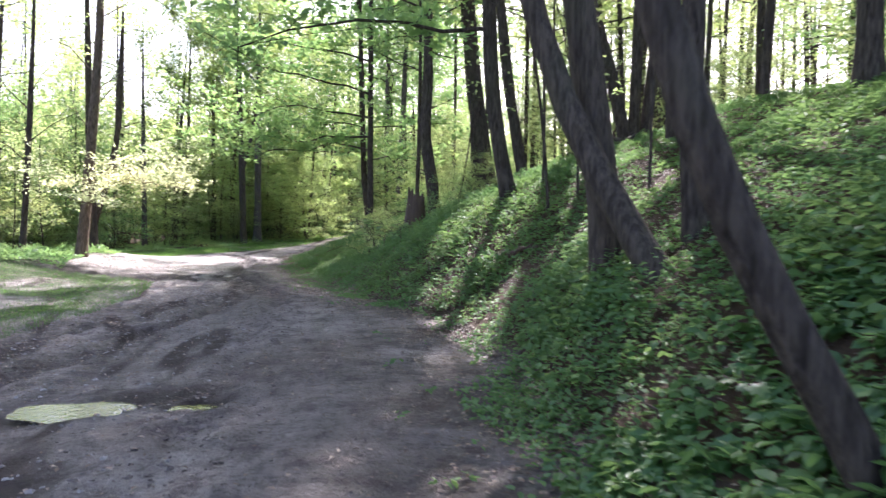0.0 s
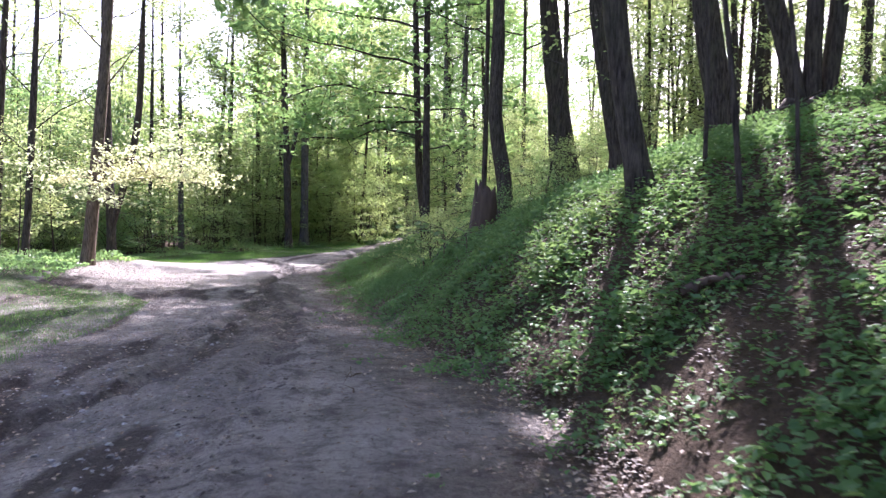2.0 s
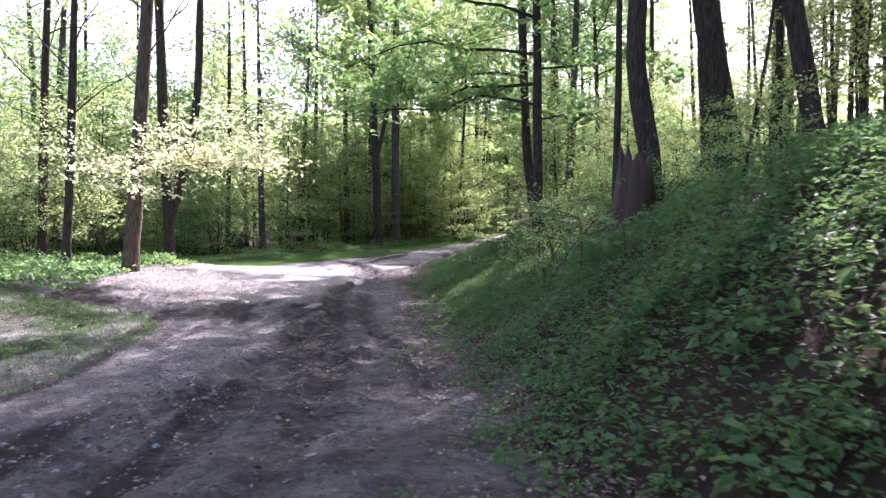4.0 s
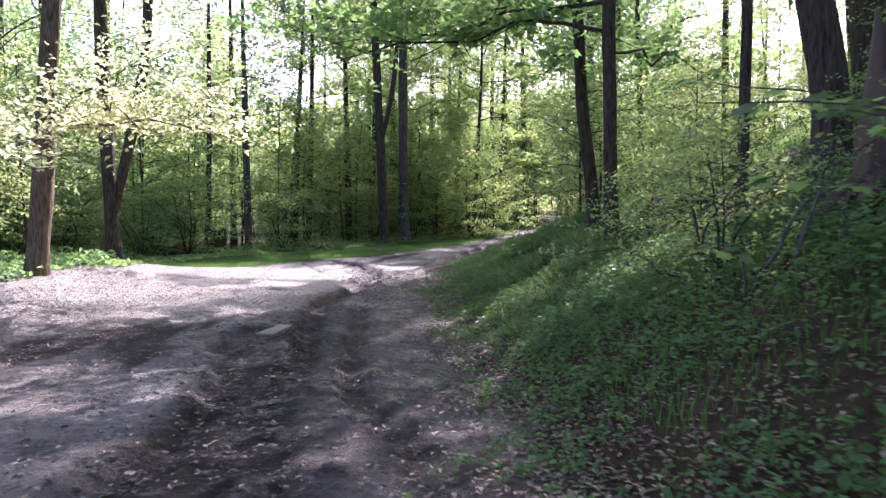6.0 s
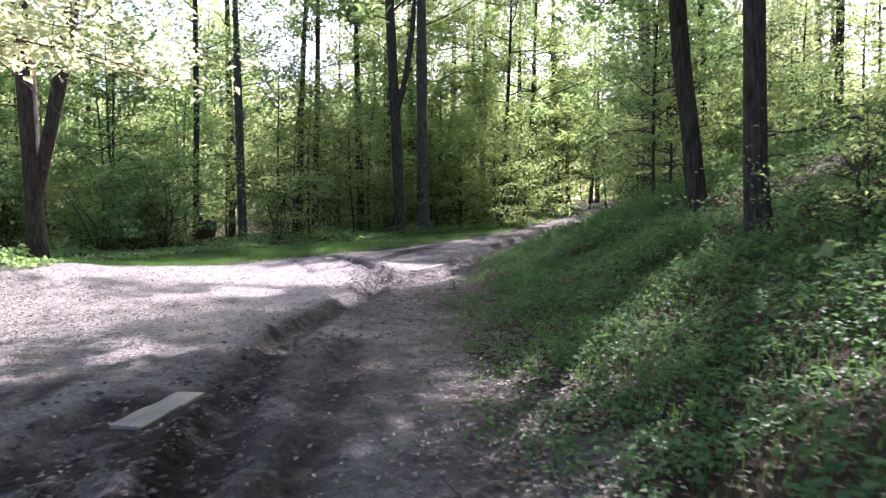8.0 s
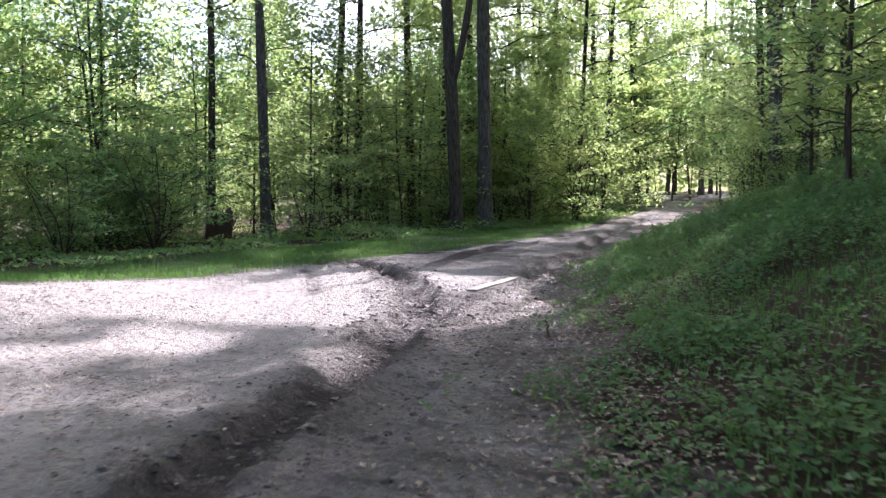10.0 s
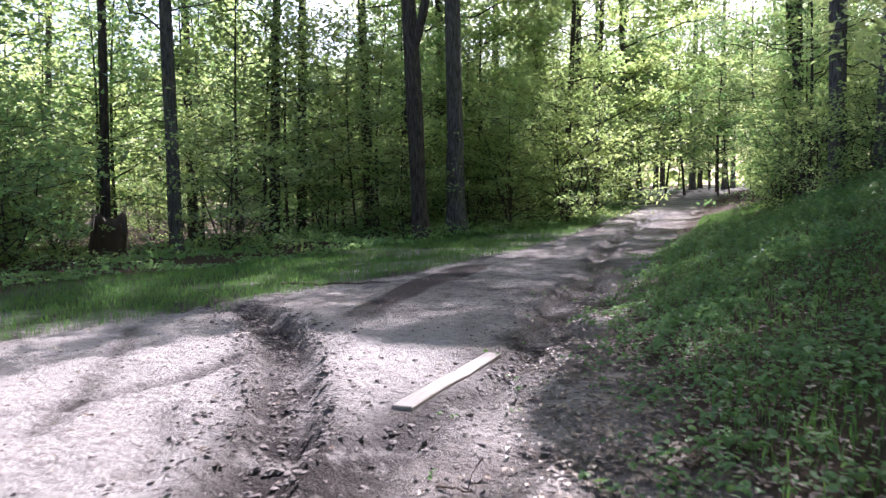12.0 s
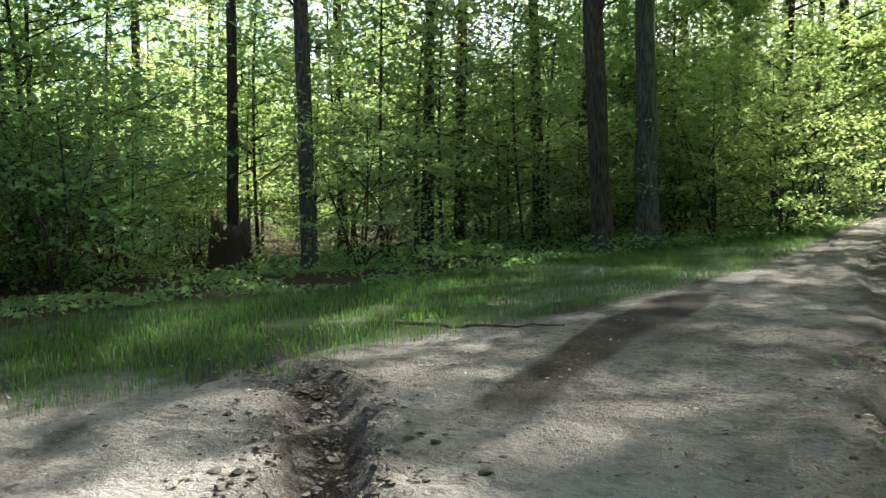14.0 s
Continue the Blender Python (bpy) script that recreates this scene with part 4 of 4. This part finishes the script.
def fallen_branch(points, thick, seed, label, twigs=5, bark=BARK):
    rng = np.random.default_rng(seed)
    top = tagged(new("fallen_branch"), label, "branch")
    origin = np.array(points[0], float)
    top.location = origin
    line = smooth_path(np.array(points) - origin, 12)
    line += rng.normal(0, thick * 0.5, line.shape)
    part("stem", mesh_of("stem", *tube(line, np.linspace(thick, thick * 0.35, 12), 8, 0.2, seed), bark), top)
    for b in range(twigs):
        i = int(rng.integers(3, 11))
        d = rng.normal(0, 1, 3) * np.array([1, 0.6, 0.5]) + np.array([0, 0, 0.35])
        d *= rng.uniform(0.3, 0.8) * min(1.0, thick / 0.022) ** 1.5 / np.linalg.norm(d)
        part("twig", mesh_of("twig", *tube(np.array([line[i], line[i] + d * 0.5 + rng.normal(0, 0.03, 3), line[i] + d]), [thick * 0.35, thick * 0.22, 0.003], 5), bark), top)
    return top


fallen_branch([(1.3, 28.6, gz(1.3, 28.6) + 0.03), (0.2, 28.5, 2.4), (-1.0, 28.4, 2.1), (-2.1, 28.4, 1.95)], 0.035, 81, "dead grey branch lying across the bank", 9)
fallen_branch([(-0.6, 28.7, gz(-0.6, 28.7) + 0.03), (-1.3, 28.6, 1.75), (-2.1, 28.6, 1.7)], 0.022, 82, "thin dead branch on the bank", 6)
fallen_branch([(0.85, 9.95, gz(0.85, 9.95) + 0.06), (1.0, 9.8, gz(1.0, 9.8) + 0.09), (1.14, 9.67, gz(1.14, 9.67) + 0.06)], 0.035, 83, "short reddish-brown log among the plants", 0, ROTTEN)
fallen_branch([(3.6, 14.9, gz(3.6, 14.9) + 0.12), (3.0, 14.6, gz(3.0, 14.6) + 0.16), (2.3, 14.1, gz(2.3, 14.1) + 0.06)], 0.09, 84, "dark fallen log below the three-stemmed tree", 2)
fallen_branch([(-5.8, 28.85, gz(-5.8, 28.85) - 0.02), (-5.79, 28.86, gz(-5.8, 28.85) + 0.07), (-5.82, 28.84, gz(-5.8, 28.85) + 0.15)], 0.014, 85, "short stick standing in the mud", 0, BARK_BROWN)
fallen_branch([(-10.2, 36.2, gz(-10.2, 36.2) + 0.02), (-9.6, 36.3, gz(-9.6, 36.3) + 0.03), (-9.0, 36.6, gz(-9.0, 36.6) + 0.02)], 0.018, 86, "pale stick lying at the edge of the grass", 1, BARK_BROWN)
rk = np.random.default_rng(88)
for k in range(9):
    y = rk.uniform(5, 33)
    x = float(right_edge(y)) - rk.uniform(0.1, 1.4)
    a, l = rk.uniform(0, 6.28), rk.uniform(0.1, 0.28)
    tagged(fallen_branch([(x, y, gz(x, y) + 0.012), (x + l * math.cos(a) / 2, y + l * math.sin(a) / 2, gz(x + l * math.cos(a) / 2, y + l * math.sin(a) / 2) + 0.016), (x + l * math.cos(a), y + l * math.sin(a), gz(x + l * math.cos(a), y + l * math.sin(a)) + 0.012)], 0.007, 90 + k, "small dry twig lying on the lane", 1, BARK_BROWN), group="twigs on the lane")
# dead brushwood at the foot of the stump
for k, (dx, dz) in enumerate(((-0.75, 0.3), (-0.5, 0.15), (-0.95, 0.05))):
    fallen_branch([(-0.75 + dx, 18.7, gz(-0.75 + dx, 18.7) + 0.03), (-0.9 + dx * 0.5, 19.0, gz(-0.9, 19.0) + 0.12 + dz / 2), (-0.85, 19.3, gz(-0.85, 19.3) + 0.2 + dz)], 0.013, 110 + k, "thin dead stick leaning on the rotten stump", 1, BARK_GREY)


# ---- maple shoots ----
def maple_leaf():
    """A lobed leaf one unit long, cupped along its midrib."""
    half = [(-0.06, 0.28), (0.2, 0.3), (0.3, 0.6), (0.48, 0.34), (0.74, 0.42), (0.7, 0.17)]
    rim = [(0.0, 0.0)] + half + [(1.0, 0.0)] + [(a, -b) for a, b in half[::-1]]
    v = [(0.36, 0, 0.03)] + [(a, b, -0.28 * b * b - 0.1 * a * a) for a, b in rim]
    n = len(rim)
    return mesh_of("leaf", v, [(0, 1 + i, 1 + (i + 1) % n) for i in range(n)], LEAF, False)


MAPLE = maple_leaf()


def maple_shoot(x, y, height, twigs, leaves, size, seed, label):
    """twigs: rows of (azimuth, length, rise)."""
    rng = np.random.default_rng(seed)
    top = tagged(new("maple_shoot"), label, "sapling")
    top.location = place(x, y)
    stem = smooth_path([(0, 0, -0.05), (0.03, 0.02, height * 0.5), (0, 0, height)], 8)
    part("stem", mesh_of("stem", *tube(stem, np.linspace(0.011, 0.006, 8), 6), BARK_BROWN), top)
    for az, length, rise in twigs:
        a = radians(az)
        s = np.linspace(0, 1, 6)[:, None]
        start = stem[int(rng.integers(4, 8))]
        line = start + np.array([math.cos(a), math.sin(a), rise]) * s * length + rng.normal(0, 0.015, (6, 3)) * s - np.array([0, 0, 0.15]) * length * s ** 2
        twig = part("twig", mesh_of("twig", *tube(line, np.linspace(0.006, 0.002, 6), 5), BARK_BROWN), top)
        for k in range(leaves):
            f = rng.uniform(0.2, 1.0)
            at = [float(np.interp(f, s[:, 0], line[:, i])) for i in range(3)]
            m = pose(at[0], at[1], at[2], rng.uniform(-25, 25), rng.uniform(-5, 35), az + (75 if k % 2 else -75) * (1.1 - f) + rng.uniform(-25, 25))
            z = size * rng.uniform(0.6, 1.15)
            leaf = part("leaf", MAPLE, twig)
            leaf.matrix_local = m @ Matrix.Diagonal((z, z, z, 1))
    return top


maple_shoot(-1.3, 17.3, 0.62, [(175, 0.85, 0.35), (200, 0.9, 0.2), (225, 0.7, 0.3), (150, 0.7, 0.3), (100, 0.5, 0.4), (260, 0.5, 0.3), (20, 0.5, 0.3)], 8, 0.105, 501, "young maple shoot with broad green leaves on the bank")
maple_shoot(-0.9, 16.4, 0.4, [(180, 0.5, 0.3), (230, 0.5, 0.3), (120, 0.45, 0.3), (300, 0.4, 0.4)], 7, 0.1, 502, "young maple shoot with broad green leaves on the bank")
maple_shoot(1.3, 3.4, 0.2, [(170, 0.2, 0.4), (260, 0.2, 0.4), (40, 0.2, 0.4), (330, 0.18, 0.5)], 4, 0.1, 503, "small bright maple seedling among the herbs")
maple_shoot(1.02, 3.7, 0.16, [(150, 0.2, 0.4), (270, 0.2, 0.4), (30, 0.2, 0.4)], 4, 0.09, 504, "small bright maple seedling among the herbs")
maple_shoot(-1.75, 18.6, 0.3, [(160, 0.3, 0.4), (250, 0.3, 0.4), (40, 0.3, 0.4)], 5, 0.09, 505, "small maple seedling at the foot of the bank")


# ---- ground cover ----
def herb_layer():
    """Small plants, each a stem's worth of leaves in whorls, one above the other."""
    rng = np.random.default_rng(11)
    n = 100000
    y = 0.8 + rng.uniform(0, 1, n) ** 1.3 * 44
    d = rng.uniform(0, 1, n) ** 1.45 * 8.5 - 0.9
    x = right_edge(y) + d
    bare = 0.22 * step(0.9, 2.2, d) * step(17, 12, y) + 0.3 * step(22, 28, y) * step(1.4, 0.3, d)
    keep = 1.3 * grain(x, y, 0.7, 91, 3) + 0.52 - bare > rng.uniform(-0.45, 0.55, n)
    ragged = d + 0.45 * grain(x, y, 1.1, 93, 3)
    keep &= rng.uniform(0, 1, n) < np.clip(0.6 + ragged * 1.9, 0.01, 1.0)
    x, y, d = x[keep], y[keep], d[keep]
    lush = step(-0.45, 0.6, grain(x, y, 1.0, 92)) * step(-0.2, 0.8, d)
    high = (0.035 + 0.3 * lush * rng.uniform(0.35, 1.1, len(x))) * (1 - 0.35 * step(0.9, 2.2, d) * step(17, 12, y))
    big = (1 + 0.7 * step(4.6, 2.9, y) - 0.26 * step(11, 16, y)) * (0.026 + 0.036 * rng.uniform(0, 1, len(x)) ** 1.6 + 0.016 * lush)
    m = 4 + (high * 22).astype(int)
    of = np.repeat(np.arange(len(x)), m)
    f = rng.uniform(0.25, 1, len(of))
    az = rng.uniform(0, 2 * np.pi, len(of))
    out = big[of] * rng.uniform(0.15, 1.0, len(of)) * (1.3 - 0.6 * f)
    px, py = x[of] + np.cos(az) * out, y[of] + np.sin(az) * out
    c = np.stack([px, py, ground_z(x, y)[of] + 0.015 + high[of] * f], 1)
    near = (c[:, 1] < 13) | ((c[:, 1] < 33) & (d[of] < 2.3))
    turn, dip = az + rng.normal(0, 0.3, len(of)), rng.normal(-0.1, 0.3, len(of))
    v, q = broad_leaves(c[near], big[of][near], turn[near], dip[near], rng)
    tagged(new("herb_layer", mesh_of("herb_layer", v, q, LEAF_HERB, False)), "low leafy green plants covering the bank", "plants", kind="stuff")
    v, q = leaf_quads(c[~near], 1.1 * big[of][~near], rng, 0.7, 0.75, 0.15)
    tagged(new("herb_layer", mesh_of("herb_layer", v, q, LEAF_HERB, False)), "low leafy green plants covering the bank near the bend", "plants", kind="stuff")


herb_layer()


def blades(x, y, rng, height):
    n = len(x)
    z = ground_z(x, y) - 0.01
    az = rng.uniform(0, 2 * np.pi, n)
    h = height * rng.uniform(0.5, 1.3, n)
    w = 0.002 + 0.012 * h
    out = rng.uniform(0.1, 0.6, n) * h
    b = np.stack([x, y, z], 1)
    s = np.stack([np.cos(az), np.sin(az), 0 * az], 1) * w[:, None]
    o = np.stack([-np.sin(az) * out, np.cos(az) * out, h], 1)
    mid = b + o * np.array([0.35, 0.35, 0.6])
    v = np.stack([b, mid + s, b + o, mid - s], 1).reshape(-1, 3)
    return v, np.arange(4 * n).reshape(n, 4)


def grass_layer(name, x, y, height, seed, label):
    rng = np.random.default_rng(seed)
    tagged(new(name, mesh_of(name, *blades(x, y, rng, height), GRASS, False)), label, "grass", kind="stuff")


rg = np.random.default_rng(21)
# patch left of the lane
n = 45000
y = rg.uniform(5, 23, n)
x = left_edge(y) + 0.3 - rg.uniform(0, 1, n) ** 1.4 * 6.5
k = (grain(x, y, 1.6, 16) + 0.25 > rg.uniform(-0.4, 0.3, n)) & (y < 21.2)
grass_layer("grass", x[k], y[k], 0.06, 22, "short patchy grass beside the lane")
# strip before the wood
n = 80000
y = 29 + rg.uniform(0, 1, n) ** 1.2 * 33
x = left_edge(y) + 0.1 - rg.uniform(0, 1, n) * 3.6
k = grain(x, y, 1.2, 18) + 0.5 > rg.uniform(-0.4, 0.5, n)
grass_layer("grass", x[k], y[k], 0.085, 23, "fresh green grass strip before the wood")
# right verge
n = 46000
y = 17 + rg.uniform(0, 1, n) * 36
x = right_edge(y) + 0.35 + rg.uniform(0, 1, n) ** 1.1 * 2.5
k = grain(x, y, 1.0, 19) + 0.35 + 0.5 * np.minimum(x - right_edge(y), 0) > rg.uniform(-0.4, 0.5, n)
grass_layer("grass", x[k], y[k], 0.1, 24, "tall grass on the verge at the foot of the bank")


def weeds():
    rng = np.random.default_rng(31)
    n = 70000
    y = rng.uniform(20, 62, n)
    x = wood_line(y) + 2.2 - rng.uniform(0, 1, n) ** 1.2 * 9
    fringe = rng.uniform(0, 1, n) < 0.16
    y = np.where(fringe, rng.uniform(21.5, 28.5, n), y)
    x = np.where(fringe, left_edge(y) - rng.uniform(-0.3, 3.2, n), x)
    keep = (grain(x, y, 1.3, 95) > rng.uniform(-0.5, 0.5, n)) & ((x < left_edge(y) - 0.8) | fringe)
    x, y = x[keep], y[keep]
    z = ground_z(x, y) + 0.03 + rng.uniform(0, 1, len(x)) * 0.45 * step(-0.3, 0.7, grain(x, y, 1.4, 96))
    v, f = leaf_quads(np.stack([x, y, z], 1), 0.1, rng, 0.65, 0.6)
    tagged(new("weeds", mesh_of("weeds", v, f, LEAF, False)), "leafy weeds at the edge of the wood", "plants", kind="stuff")


weeds()


def litter_layer():
    rng = np.random.default_rng(41)
    n = 82000
    y = 1.2 + rng.uniform(0, 1, n) * 36
    side = rng.uniform(0, 1, n)
    x = np.where(side < 0.33, right_edge(y) - rng.exponential(0.26, n) + 0.15, np.where(side < 0.75, right_edge(y) + rng.uniform(0, 6, n), left_edge(y) + rng.normal(0.6, 1.3, n)))
    verge = rng.uniform(0, 1, n) < 0.22
    y = np.where(verge, rng.uniform(14, 34, n), y)
    x = np.where(verge, right_edge(y) + rng.normal(0.25, 0.45, n), x)
    brow = rng.uniform(0, 1, n) < 0.16
    y = np.where(brow, rng.uniform(6, 16, n), y)
    x = np.where(brow, right_edge(y) + rng.uniform(0.6, 4.5, n), x)
    sunny = rng.uniform(0, 1, n) < 0.11
    y = np.where(sunny, rng.uniform(18, 27, n), y)
    x = np.where(sunny, -7 - rng.uniform(0, 1, n) ** 0.8 * 6.5, x)
    stray = (rng.uniform(0, 1, n) < 0.06) & ~sunny
    x = np.where(stray, right_edge(y) - rng.uniform(0, 5, n), x)
    far = (y > 30) & (rng.uniform(0, 1, n) < 0.75) & (x < right_edge(y) - 0.5)
    x, y = x[~far], y[~far]
    n = len(x)
    z = ground_z(x, y) + 0.01 + rng.uniform(0, 0.01, n)
    v, f = leaf_quads(np.stack([x, y, z], 1), 0.04, rng, 0.93, 0.6, 0.2, 0.0, 0.15)
    tagged(new("leaf_litter", mesh_of("leaf_litter", v, f, DRY_LEAF, False)), "dry brown fallen leaves", "leaves", kind="stuff")


litter_layer()


def lumps_mesh(name, x, y, radius, rng, flat, mat, label, category):
    n = len(x)
    c = np.stack([x, y, ground_z(x, y) + radius * 0.15], 1)
    a = np.linspace(0, 2 * np.pi, 6, endpoint=False)
    ring = np.stack([np.cos(a), np.sin(a), 0 * a], 1)
    dirs = np.concatenate([ring, ring * 0.6 + np.array([0, 0, 0.75]), [[0, 0, 1.0]]])
    v = c[:, None, :] + dirs[None] * np.array([1, 1, flat]) * radius[:, None, None] * rng.uniform(0.7, 1.3, (n, 13, 1)) + rng.normal(0, 0.2, (n, 13, 3)) * np.array([1, 1, 0.5]) * radius[:, None, None]
    t = []
    for k in range(6):
        m = (k + 1) % 6
        t += [[k, m, 6 + m], [k, 6 + m, 6 + k], [6 + k, 6 + m, 12]]
    f = (np.arange(n)[:, None, None] * 13 + np.array(t)[None]).reshape(-1, 3)
    tagged(new(name, mesh_of(name, v.reshape(-1, 3), f, mat, False)), label, category, kind="stuff")


def clods():
    rng = np.random.default_rng(51)
    n = 11000
    y = 3 + rng.uniform(0, 1, n) * 34
    pick = rng.integers(0, 4, n)
    x = right_edge(y) - 0.3 - rng.uniform(0, 1, n) * 3.5
    for k, (pts, wide) in enumerate(((RUT_OUTER, 0.3), (RUT_MAIN, 0.24), (RUT_LEFT, 0.4))):
        px = np.interp(y, [p[1] for p in pts], [p[0] for p in pts])
        x = np.where(pick == k, px + rng.normal(0, wide, n), x)
    f = rng.uniform(0, 1, 2200)
    cx = np.interp(f, np.linspace(0, 1, len(RUT_CROSS)), [p[0] for p in RUT_CROSS]) + rng.normal(0, 0.24, 2200)
    cy = np.interp(f, np.linspace(0, 1, len(RUT_CROSS)), [p[1] for p in RUT_CROSS]) + rng.normal(0, 0.15, 2200)
    x, y, pick = np.concatenate([x, cx]), np.concatenate([y, cy]), np.concatenate([pick, np.zeros(2200, int)])
    keep = (x < right_edge(y) - 0.15) & ((pick < 3) | (rng.uniform(0, 1, len(x)) < 0.8)) & (along(x, y, BOARD_BEDS[1]) > 0.12) & (along(x, y, BOARD_BEDS[0]) > 0.15)
    x, y, pick = x[keep], y[keep], pick[keep]
    radius = np.where(pick == 3, 0.005, 0.007) + np.minimum(rng.exponential(0.006, len(x)), 0.018) * np.where(pick == 3, 0.5, 1.0)
    lumps_mesh("mud_clods", x, y, radius, rng, 0.4, CLOD, "crumbs and clods of dark mud along the ruts", "mud")
    n = 5000
    y = 2 + rng.uniform(0, 1, n) * 17
    x = right_edge(y) - 2.0 - rng.uniform(0, 1, n) ** 0.7 * 3.2
    keep = grain(x, y, 0.8, 55) > rng.uniform(-0.6, 0.5, n)
    x, y = x[keep], y[keep]
    lumps_mesh("gravel", x, y, 0.006 + np.minimum(rng.exponential(0.006, len(x)), 0.02), rng, 0.5, GRAVEL, "small grey stones scattered on the lane", "gravel")


clods()
